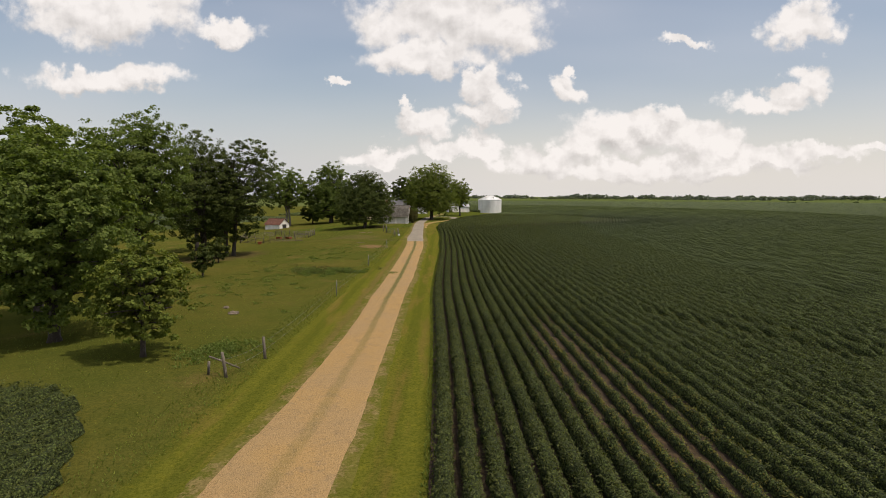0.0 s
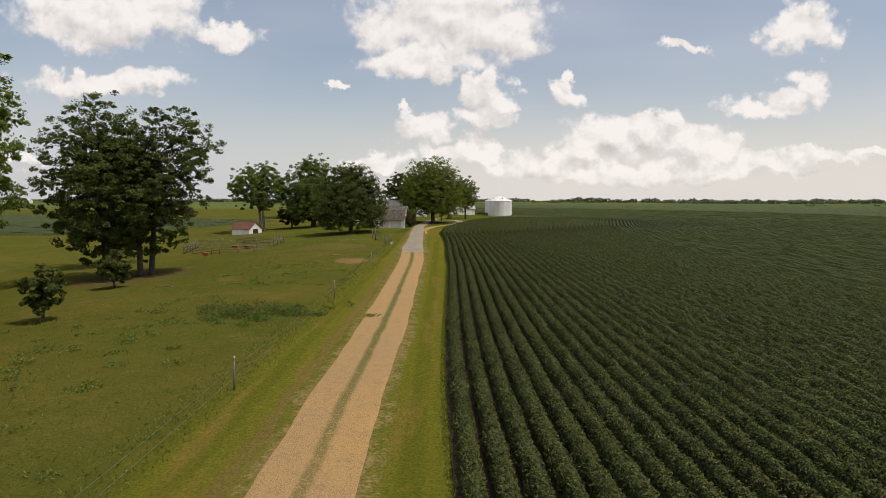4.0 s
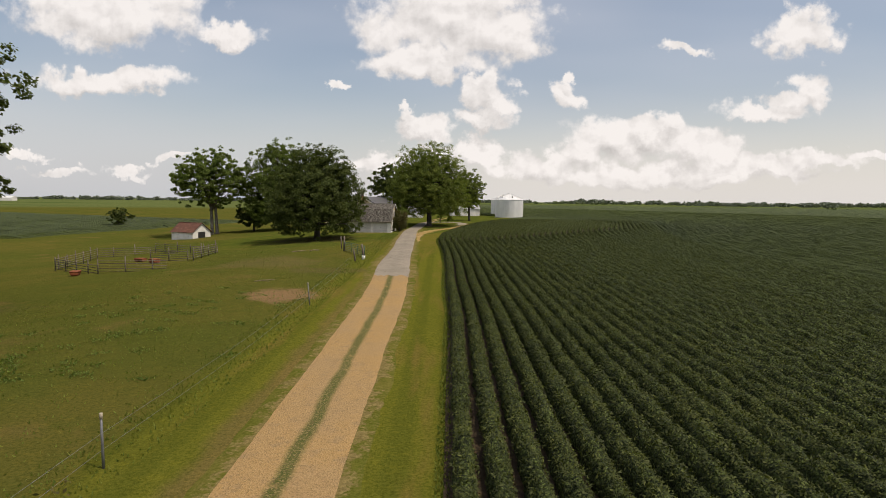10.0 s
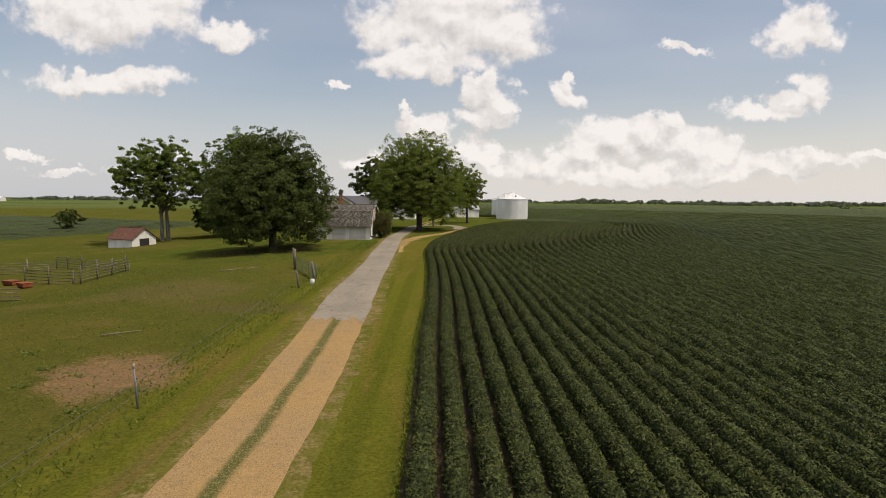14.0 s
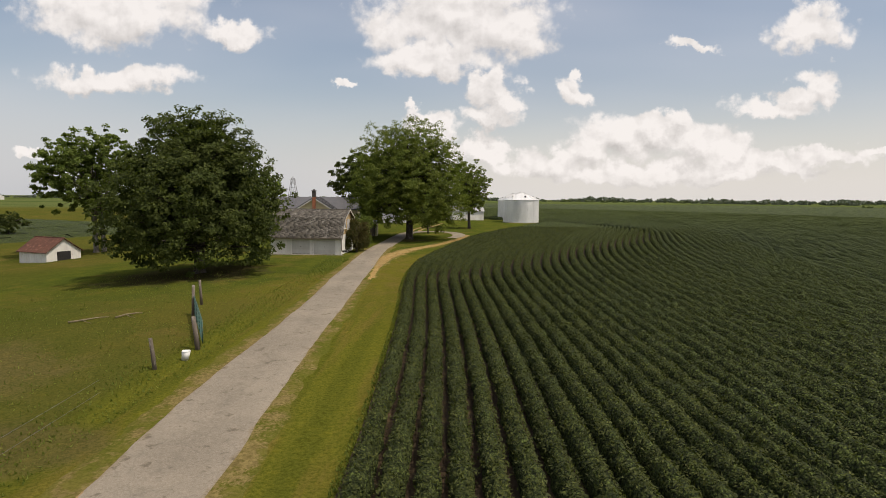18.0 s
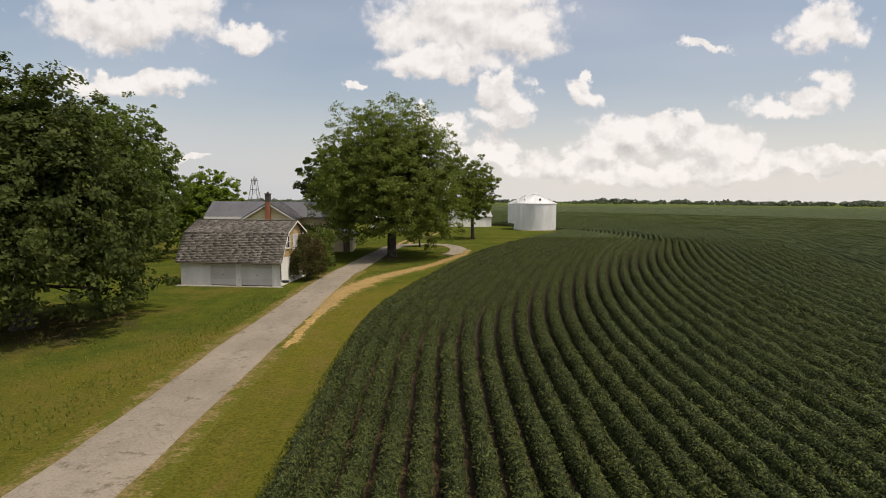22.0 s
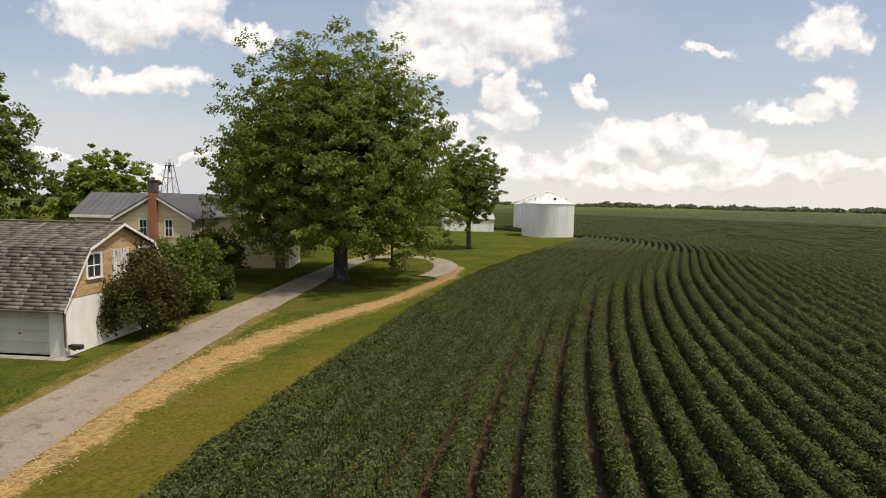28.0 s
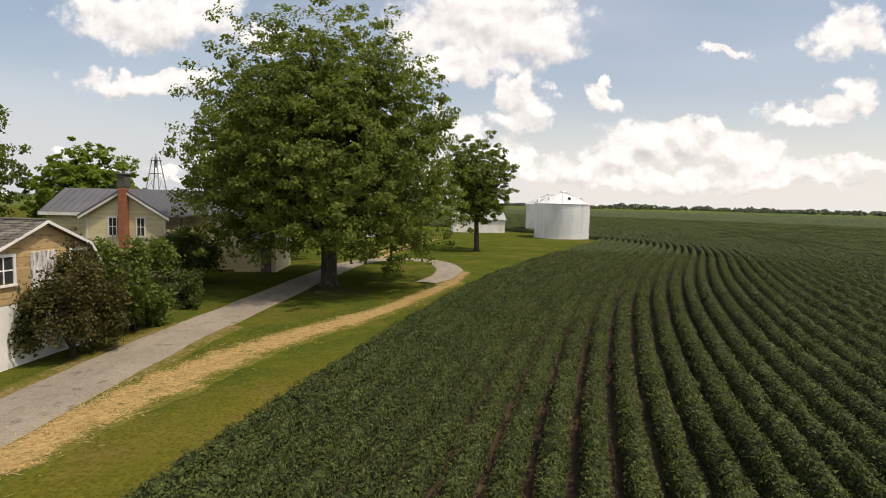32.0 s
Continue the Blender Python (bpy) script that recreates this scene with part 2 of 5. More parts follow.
DOOR_PAINT = worn("door_paint", (0.62, 0.61, 0.58), (0.5, 0.49, 0.46), None, 1.0, 22.0, 0.8, streak=0.35)
TAN = worn("tan_boards", (0.5, 0.35, 0.17), (0.4, 0.28, 0.135), (0.24, 0.16, 0.085), 1.0, 18.0, 0.85, streak=3.0)
SIDING = worn("yellow_siding", (0.66, 0.58, 0.36), (0.56, 0.49, 0.3), (0.3, 0.26, 0.17), 0.7, 20.0, 0.75, streak=2.0, cut=(0.6, 0.75))
BRICK = worn("brick_red", (0.42, 0.15, 0.07), (0.3, 0.1, 0.05), (0.36, 0.19, 0.12), 2.5, 30.0, 0.9)
BRICK_DARK = worn("brick_grey", (0.11, 0.095, 0.088), (0.06, 0.052, 0.05), (0.16, 0.14, 0.13), 2.5, 30.0, 0.9)
MORTAR = worn("mortar", (0.28, 0.22, 0.18), (0.2, 0.16, 0.13), None, 3.0, 40.0, 0.95)
ROOF_METAL = worn("grey_roof_metal", (0.17, 0.165, 0.17), (0.13, 0.127, 0.132), None, 0.6, 8.0, 0.45, 0.35)
GALVA = worn("galvanised_steel", (0.82, 0.82, 0.81), (0.68, 0.68, 0.67), (0.55, 0.54, 0.52), 0.8, 12.0, 0.4, 0.3, streak=0.25, cut=(0.6, 0.75))
GALVA_ROOF = worn("galvanised_roof", (0.85, 0.85, 0.84), (0.75, 0.75, 0.74), (0.5, 0.46, 0.43), 0.9, 12.0, 0.45, 0.25, cut=(0.6, 0.75))
RUST_ROOF = worn("rusty_roof", (0.13, 0.055, 0.036), (0.09, 0.04, 0.028), (0.2, 0.1, 0.07), 0.8, 12.0, 0.8)
RUST = worn("rust", (0.3, 0.09, 0.03), (0.2, 0.055, 0.022), (0.12, 0.045, 0.025), 3.0, 25.0, 0.85)
OLD_WOOD = worn("old_wood", (0.16, 0.13, 0.105), (0.09, 0.075, 0.06), (0.25, 0.22, 0.19), 3.0, 30.0, 0.95, streak=0.2)
STALK = worn("dead_stalks", (0.5, 0.37, 0.17), (0.36, 0.25, 0.11), None, 3.0, 30.0, 0.95)
FIELDSTONE = worn("fieldstone", (0.17, 0.13, 0.1), (0.1, 0.08, 0.062), (0.24, 0.2, 0.16), 2.5, 25.0, 0.95)
BRANCH = worn("dead_branch", (0.26, 0.21, 0.14), (0.17, 0.135, 0.09), None, 3.0, 30.0, 0.95)
SHED_ROOF = worn("dull_shed_roof", (0.42, 0.42, 0.41), (0.33, 0.33, 0.325), (0.25, 0.22, 0.2), 0.9, 12.0, 0.6, 0.2, cut=(0.6, 0.75))
PALE_WOOD = worn("bleached_wood", (0.42, 0.37, 0.28), (0.28, 0.24, 0.18), None, 3.0, 30.0, 0.9)
STEEL = worn("tower_steel", (0.24, 0.25, 0.26), (0.15, 0.15, 0.155), None, 2.0, 20.0, 0.6, 0.5)
GREEN_STEEL = worn("green_gate_paint", (0.05, 0.14, 0.115), (0.035, 0.09, 0.075), (0.13, 0.09, 0.06), 3.0, 25.0, 0.6)
DARK_METAL = worn("dark_metal", (0.05, 0.048, 0.047), (0.03, 0.03, 0.03), None, 3.0, 25.0, 0.6, 0.3)
CONCRETE = worn("concrete", (0.36, 0.33, 0.28), (0.26, 0.24, 0.2), (0.17, 0.15, 0.12), 1.5, 20.0, 0.95)
WHITE_PLASTIC = worn("white_plastic", (0.75, 0.75, 0.73), (0.62, 0.62, 0.6), None, 4.0, 30.0, 0.5)


def glass_dark(n):
    return surface(n, n.mix(n.noise(place(n), 1.5, 2.0), (0.02, 0.022, 0.024), (0.05, 0.052, 0.052)), 0.08, 0.0, None, 0.6)


GLASS = material("window_glass", glass_dark)


def gravel(n):
    p = place(n)
    x = n.add("ShaderNodeAttribute", {"attribute_name": "across"}).outputs["Fac"]
    wob = n.math("MULTIPLY", n.math("SUBTRACT", n.noise(p, 0.35, 4.0), 0.5), 0.2)
    rut = n.ramp(n.math("ABSOLUTE", n.math("ADD", x, wob)), 0.05, 0.2)          # wheel tracks at the sides
    big, mid, fine = n.noise(p, 0.25, 4.0), n.noise(p, 1.8, 5.0, 0.65), n.noise(p, 26.0, 4.0, 0.7)
    col = n.mix(n.ramp(big, 0.35, 0.65), (0.32, 0.2, 0.08), (0.285, 0.188, 0.09))
    col = n.mix(n.ramp(mid, 0.5, 0.68, 0.0, 0.75), col, (0.22, 0.15, 0.08))
    col = n.mix(n.ramp(fine, 0.42, 0.78, 0.0, 0.6), col, (0.42, 0.29, 0.14))
    strip = n.math("MULTIPLY", n.math("SUBTRACT", 1.0, rut), n.ramp(n.noise(p, 1.6, 6.0, 0.7), 0.26, 0.44))
    sep = n.add("ShaderNodeSeparateXYZ", None, i0=p)
    strip = n.math("MULTIPLY", strip, n.ramp(sep.outputs[1], 18.0, 60.0, 0.3, 1.0))
    col = n.mix(strip, col, n.mix(n.ramp(fine, 0.4, 0.7), (0.055, 0.07, 0.016), (0.14, 0.125, 0.035)))
    chips = n.add("ShaderNodeTexVoronoi", None, Vector=p, Scale=24.0)
    tint = n.add("ShaderNodeSeparateXYZ", None, i0=chips.outputs["Color"]).outputs[0]
    col = n.mix(n.ramp(tint, 0.55, 1.0, 0.0, 0.4), col, (0.4, 0.275, 0.14))
    col = n.mix(n.ramp(tint, 0.3, 0.0, 0.0, 0.45), col, (0.12, 0.085, 0.05))
    return surface(n, col, 1.0, 0.0, bump(n, n.math("ADD", fine, chips.outputs["Distance"]), 0.9, 0.03), 0.1)


GRAVEL = material("tan_gravel", gravel)


def asphalt(n):
    p = place(n)
    big, mid, fine = n.noise(p, 0.3, 4.0), n.noise(p, 1.6, 6.0, 0.65), n.noise(p, 40.0, 3.0, 0.7)
    col = n.mix(n.ramp(big, 0.35, 0.65), (0.225, 0.189, 0.143), (0.16, 0.133, 0.1))
    col = n.mix(n.ramp(fine, 0.3, 0.75, 0.0, 0.6), col, (0.31, 0.275, 0.225))
    x = n.add("ShaderNodeAttribute", {"attribute_name": "across"}).outputs["Fac"]
    wob = n.math("MULTIPLY", n.math("SUBTRACT", n.noise(p, 0.5, 4.0), 0.5), 0.5)
    middle = n.ramp(n.math("ABSOLUTE", n.math("ADD", x, wob)), 0.0, 0.3, 0.6, 0.0)
    col = n.mix(n.math("MULTIPLY", middle, n.ramp(n.noise(p, 2.2, 6.0, 0.7), 0.4, 0.65)), col, (0.15, 0.128, 0.1))
    rim = n.ramp(n.math("ADD", n.math("ABSOLUTE", x), n.math("MULTIPLY", n.math("SUBTRACT", mid, 0.5), 0.5)), 0.82, 1.0, 0.0, 0.8)
    col = n.mix(rim, col, (0.19, 0.14, 0.075))
    crack = n.add("ShaderNodeTexVoronoi", {"feature": "DISTANCE_TO_EDGE"}, Vector=n.add("ShaderNodeVectorMath", {"operation": "ADD"}, i0=p, i1=n.add("ShaderNodeTexNoise", None, Vector=p, Scale=1.3).outputs[1]).outputs[0], Scale=0.6).outputs[0]
    col = n.mix(n.ramp(crack, 0.02, 0.0, 0.0, 0.3), col, (0.11, 0.1, 0.085))
    col = n.mix(n.ramp(mid, 0.57, 0.66, 0.0, 0.75), col, (0.105, 0.086, 0.06))
    chips = n.add("ShaderNodeTexVoronoi", None, Vector=p, Scale=17.0)
    tint = n.add("ShaderNodeSeparateXYZ", None, i0=chips.outputs["Color"]).outputs[0]
    col = n.mix(n.ramp(tint, 0.6, 1.0, 0.0, 0.2), col, (0.34, 0.295, 0.23))
    col = n.mix(n.ramp(tint, 0.3, 0.0, 0.0, 0.25), col, (0.1, 0.085, 0.066))
    return surface(n, col, 0.95, 0.0, bump(n, fine, 0.6, 0.015), 0.2)


ASPHALT = material("worn_pale_asphalt", asphalt)

# ---------------------------------------------------------------- land


def height(x, y):
    """The lie of the land: nearly level, it climbs gently to the farmyard and falls away over the pasture."""
    x, y = np.asarray(x, float), np.asarray(y, float)
    z = np.interp(y, (-80, -20, 30, 80, 130, 180, 240, 330), (-1.55, -1.45, -1.34, -1.18, -0.39, 0.56, 1.01, 1.21))
    return z - 0.07 * np.clip(-x - 20, 0, 40)


def hz(x, y):
    return float(height(x, y))


def spline(points, step):
    """A smooth line through the points, as an array of places about step apart."""
    p = np.array(points, float)
    q = np.vstack([2 * p[0] - p[1], p, 2 * p[-1] - p[-2]])
    out = []
    for i in range(1, len(q) - 2):
        a, b, c, d = q[i - 1:i + 3]
        m = max(int(np.linalg.norm(c[:2] - b[:2]) / step), 1)
        t = np.linspace(0, 1, m, endpoint=False)[:, None]
        out.append(0.5 * (2 * b + (c - a) * t + (2 * a - 5 * b + 4 * c - d) * t ** 2 + (3 * b - a - 3 * c + d) * t ** 3))
    return np.vstack(out + [p[-1:]])


def mesh_of(name, verts, faces, mat, smooth=False):
    """A mesh from arrays of corners and of three- or four-sided faces."""
    me = bpy.data.meshes.new(name)
    faces = np.asarray(faces, np.int32)
    k = faces.shape[1]
    me.vertices.add(len(verts))
    me.vertices.foreach_set("co", np.asarray(verts, np.float32).ravel())
    me.loops.add(faces.size)
    me.loops.foreach_set("vertex_index", faces.ravel())
    me.polygons.add(len(faces))
    me.polygons.foreach_set("loop_start", np.arange(0, faces.size, k, dtype=np.int32))
    if smooth:
        me.polygons.foreach_set("use_smooth", np.ones(len(faces), bool))
    me.update(calc_edges=True)
    me.validate()
    me.materials.append(mat)
    return me


def grid_faces(rows, cols):
    i = np.arange(rows - 1)[:, None] * cols + np.arange(cols - 1)[None]
    return np.stack([i, i + 1, i + cols + 1, i + cols], -1).reshape(-1, 4)


def thing(name, label, category, x=0.0, y=0.0, z=None, turn=0.0, group="", kind="", size=1.0):
    """An empty at a thing's base, for its parts. size: the scale of its parts."""
    ob = new(name)
    ob.matrix_world = pose(x, y, hz(x, y) if z is None else z, 0, 0, turn) @ Matrix.Scale(size, 4)
    return tagged(ob, label, category, group, kind)


def part(name, bm, mat, parent, label=""):
    """Links a bmesh, or a mesh, as one mesh object under a thing or a part."""
    if isinstance(bm, bmesh.types.BMesh):
        me = bpy.data.meshes.new(name)
        bm.normal_update()
        bm.to_mesh(me)
        bm.free()
        me.materials.append(mat)
    else:
        me = bm
    ob = new(name, me)
    ob.parent = parent
    return tagged(ob, label)


def box(x0, x1, y0, y1, z0, z1, bevel=0.0, bm=None):
    bm = bm or bmesh.new()
    m = Matrix.Translation(((x0 + x1) / 2, (y0 + y1) / 2, (z0 + z1) / 2)) @ Matrix.Diagonal((x1 - x0, y1 - y0, z1 - z0, 1))
    made = bmesh.ops.create_cube(bm, size=1, matrix=m)
    if bevel:
        edges = list({e for v in made["verts"] for e in v.link_edges})
        bmesh.ops.bevel(bm, geom=edges, offset=bevel, segments=1, affect="EDGES")
    return bm


def tube(points, radii, sides=8, bm=None):
    """A tapered tube through the points, closed at both ends."""
    bm = bm or bmesh.new()
    pts = [Vector(p) for p in points]
    rings = []
    for i, p in enumerate(pts):
        d = (pts[min(i + 1, len(pts) - 1)] - pts[max(i - 1, 0)]).normalized()
        a = d.cross(Vector((0, 0, 1)) if abs(d.z) < 0.9 else Vector((1, 0, 0))).normalized()
        b = d.cross(a)
        r = radii[i] if isinstance(radii, (list, tuple)) else radii
        rings.append([bm.verts.new(p + (a * math.cos(k * math.tau / sides) + b * math.sin(k * math.tau / sides)) * r) for k in range(sides)])
    for r0, r1 in zip(rings, rings[1:]):
        for k in range(sides):
            f = bm.faces.new((r0[k], r0[(k + 1) % sides], r1[(k + 1) % sides], r1[k]))
            f.smooth = True
    bm.faces.new(rings[0][::-1])
    bm.faces.new(rings[-1])
    bmesh.ops.recalc_face_normals(bm, faces=bm.faces[:])
    return bm


def prism(outline, depth, axis="y", at=0.0, bm=None):
    """A flat outline of (a, z) pulled out along an axis."""
    bm = bm or bmesh.new()
    make = (lambda a, z, d: (a, d, z)) if axis == "y" else (lambda a, z, d: (d, a, z))
    lo = [bm.verts.new(make(a, z, at)) for a, z in outline]
    hi = [bm.verts.new(make(a, z, at + depth)) for a, z in outline]
    bm.faces.new(lo)
    bm.faces.new(hi[::-1])
    for i in range(len(lo)):
        j = (i + 1) % len(lo)
        bm.faces.new((lo[i], hi[i], hi[j], lo[j]))
    bmesh.ops.recalc_face_normals(bm, faces=bm.faces[:])
    return bm


# the field's edge, along the drive and round the farmyard
EDGE = spline([(1.2, -60), (0.9, -20), (.55, 9.5), (.35, 19), (.04, 29.5), (-.5, 43), (-.75, 54), (-.8, 64), (-.85, 80), (-.9, 90), (-1.3, 101), (-1.4, 112), (-2.0, 127.5),
               (-2.7, 138), (-2.9, 146), (-2.4, 151.5), (-.6, 161), (1.5, 171), (3.4, 178.5), (6.2, 188), (13.9, 208.5), (19.6, 223.5), (21.9, 230.5),
               (21.2, 236), (16.6, 243.5), (8.2, 255), (-6, 266), (-30, 272.5), (-84, 277)], 0.5)
DRIVE = spline([(-5.5, -74, 4.6), (-5.1, -20, 4.6), (-4.7, 10, 4.6), (-4.5, 16, 4.1), (-4.5, 31, 3.5), (-4.8, 45, 3.4), (-4.85, 54, 3.4), (-5.0, 64.5, 3.5), (-5.15, 71.5, 3.4), (-5.4, 82, 3.4),
                (-5.6, 94, 3.5), (-6.1, 104, 3.5), (-6.3, 106.5, 3.5)], 0.5)
PAVED = spline([(-6.2, 105.6, 3.5), (-6.5, 110.5, 3.6), (-6.85, 116.5, 3.5), (-7.05, 124, 3.1), (-7.4, 134, 3.0), (-7.85, 142, 3.1), (-8.0, 149, 3.0), (-8.35, 157, 2.85), (-8.5, 164, 2.7), (-8.2, 171, 2.5),
                (-7.9, 178, 2.4), (-7.6, 186, 2.4), (-7.2, 192.5, 2.4), (-5.1, 196.6, 1.9), (-2.2, 197.4, 1.9), (0.2, 195.6, 2.1), (1.5, 191.2, 2.2), (1.5, 186.4, 2.1), (.4, 182.4, 1.8)], 0.4)


def ground_material(n):
    p = place(n)
    sep = n.add("ShaderNodeSeparateXYZ", None, i0=p)
    x, y = sep.outputs[0], sep.outputs[1]
    patch, mid, fine = n.noise(p, 0.055, 4.0, 0.6), n.noise(p, 0.5, 5.0, 0.65), n.noise(p, 9.0, 5.0, 0.7)
    blade = n.noise(p, 45.0, 3.0, 0.7)
    # pasture
    col = n.mix(n.ramp(patch, 0.35, 0.65), (0.072, 0.08, 0.017), (0.096, 0.088, 0.021))
    col = n.mix(n.ramp(mid, 0.45, 0.7, 0.0, 0.6), col, (0.06, 0.07, 0.014))
    col = n.mix(n.ramp(n.noise(p, 0.16, 5.0, 0.65), 0.56, 0.7, 0.0, 0.65), col, (0.135, 0.1, 0.036))
    # mown verges beside the drive, in long passes of the mower
    centre = n.math("ADD", n.math("MULTIPLY", y, -0.018), -4.35)
    off = n.math("ABSOLUTE", n.math("SUBTRACT", x, centre))
    edge = n.math("ADD", off, n.math("MULTIPLY", n.math("SUBTRACT", mid, 0.5), 1.2))
    passes = n.ramp(n.math("SINE", n.math("MULTIPLY", off, 4.2)), -0.6, 0.6, 0.0, 1.0)
    mown = n.mix(passes, (0.106, 0.108, 0.017), (0.088, 0.093, 0.015))
    mown = n.mix(n.ramp(n.noise(n.add("ShaderNodeVectorMath", {"operation": "MULTIPLY"}, i0=p, i1=(1, 0.12, 1)).outputs[0], 0.9, 4.0), 0.5, 0.7, 0.0, 0.65), mown, (0.155, 0.112, 0.032))
    yard = n.ramp(y, 122.0, 142.0)
    col = n.mix(n.math("MULTIPLY", n.ramp(edge, 5.6, 4.6), n.math("SUBTRACT", 1.0, yard)), col, mown)
    lawn = n.mix(n.ramp(mid, 0.4, 0.66), (0.06, 0.077, 0.015), (0.087, 0.097, 0.017))
    lawn = n.mix(n.ramp(n.noise(p, 0.22, 4.0, 0.6), 0.5, 0.68, 0.0, 0.75), lawn, (0.115, 0.1, 0.026))
    lawn = n.mix(n.math("MULTIPLY", n.ramp(n.math("SUBTRACT", x, n.math("MULTIPLY", n.math("SUBTRACT", y, 154.0), 0.5)), -7.5, -4.5), n.ramp(y, 190.0, 178.0)), lawn, n.mix(n.ramp(mid, 0.4, 0.66), (0.11, 0.105, 0.018), (0.132, 0.107, 0.028)))
    col = n.mix(n.math("MULTIPLY", yard, n.ramp(x, -44.0, -35.0)), col, lawn)
    # worn shoulders of the gravel drive
    gone = n.ramp(y, 108.0, 115.0, 1.0, 0.0)
    col = n.mix(n.math("MULTIPLY", n.math("MULTIPLY", n.ramp(edge, 2.6, 1.9), 0.5), gone), col, (0.17, 0.115, 0.05))

    # bare earth in the pasture
    def spot(cx, cy, rx, ry, c, base, amount=0.9):
        a = n.math("DIVIDE", n.math("SUBTRACT", x, cx), rx)
        b = n.math("DIVIDE", n.math("SUBTRACT", y, cy), ry)
        r = n.math("SQRT", n.math("ADD", n.math("MULTIPLY", a, a), n.math("MULTIPLY", b, b)))
        r = n.math("ADD", r, n.math("MULTIPLY", n.math("SUBTRACT", mid, 0.5), 1.3))
        r = n.math("ADD", r, n.math("MULTIPLY", n.math("SUBTRACT", fine, 0.5), 0.7))
        return n.mix(n.math("MULTIPLY", n.ramp(r, 1.0, 0.55), amount), base, c)
    col = spot(-13.1, 95.2, 3.1, 3.2, (0.20, 0.125, 0.07), col)
    col = spot(-12.2, 108.7, 4.7, 2.5, (0.10, 0.08, 0.035), col, 0.6)
    col = spot(-20.0, 114.9, 6.3, 6.2, (0.125, 0.095, 0.045), col, 0.5)
    col = spot(-37.8, 88.8, 9.2, 8.8, (0.09, 0.065, 0.035), col, 0.7)
    col = spot(-22.8, 144.3, 7.9, 7.5, (0.07, 0.055, 0.03), col, 0.8)
    col = spot(-5.7, 177.8, 3.3, 2.5, (0.09, 0.07, 0.04), col, 0.6)
    # crops and stubble out to the horizon
    dist = n.math("SQRT", n.math("ADD", n.math("MULTIPLY", x, x), n.math("MULTIPLY", y, y)))
    strips = n.noise(n.add("ShaderNodeVectorMath", {"operation": "MULTIPLY"}, i0=p, i1=(0.0016, 0.006, 0)).outputs[0], 1.0, 2.0, 0.5)
    far = n.mix(n.ramp(strips, 0.36, 0.42), (0.055, 0.082, 0.025), (0.095, 0.115, 0.042))
    far = n.mix(n.ramp(strips, 0.6, 0.65), far, (0.075, 0.105, 0.034))
    col = n.mix(n.ramp(dist, 480.0, 600.0), col, far)
    col = n.mix(n.ramp(fine, 0.38, 0.68, 0.0, 0.8), col, n.mix(1.0, col, (0.48, 0.54, 0.42), "MULTIPLY"))
    col = n.mix(n.ramp(n.noise(p, 2.4, 5.0, 0.7), 0.48, 0.7, 0.0, 0.7), col, n.mix(1.0, col, (1.35, 1.25, 1.1), "MULTIPLY"))
    col = n.mix(n.ramp(blade, 0.42, 0.75, 0.0, 0.6), col, n.mix(1.0, col, (1.6, 1.5, 1.25), "MULTIPLY"))
    return surface(n, col, 1.0, 0.0, bump(n, n.math("ADD", fine, n.math("MULTIPLY", blade, 0.4)), 0.9, 0.07), 0.0)


GROUND = material("pasture_and_verge", ground_material)


def graded(lo, hi, step, far):
    """Even steps from lo to hi, then wider and wider ones out to far."""
    v = list(np.arange(lo, hi + 0.01, step))
    d = step
    while v[-1] < far:
        d *= 1.35
        v.append(v[-1] + d)
    d = step
    while v[0] > -far:
        d *= 1.35
        v.insert(0, v[0] - d)
    return np.array(v)


def build_ground():
    xs, ys = graded(-90, 60, 1.5, 4300), graded(-30, 285, 1.5, 4300)
    gx, gy = np.meshgrid(xs, ys)
    rnd = np.random.RandomState(3)
    bumps = 0.05 * np.sin(gx * 0.31 + 1.3 * np.sin(gy * 0.17)) * np.sin(gy * 0.23 + gx * 0.05) + 0.02 * rnd.randn(*gx.shape) * (np.abs(gx) < 90)
    near = np.clip((np.abs(gx + 0.018 * gy + 3.5) - 6) / 6, 0, 1) * (gx < 0)
    z = height(gx, gy) + bumps * near - 0.02
    me = mesh_of("ground", np.stack([gx, gy, z], -1).reshape(-1, 3), grid_faces(len(ys), len(xs)), GROUND, True)
    return tagged(new("ground", me), "mown verge, olive pasture grass and far farmland", "ground", kind="structure")


build_ground()


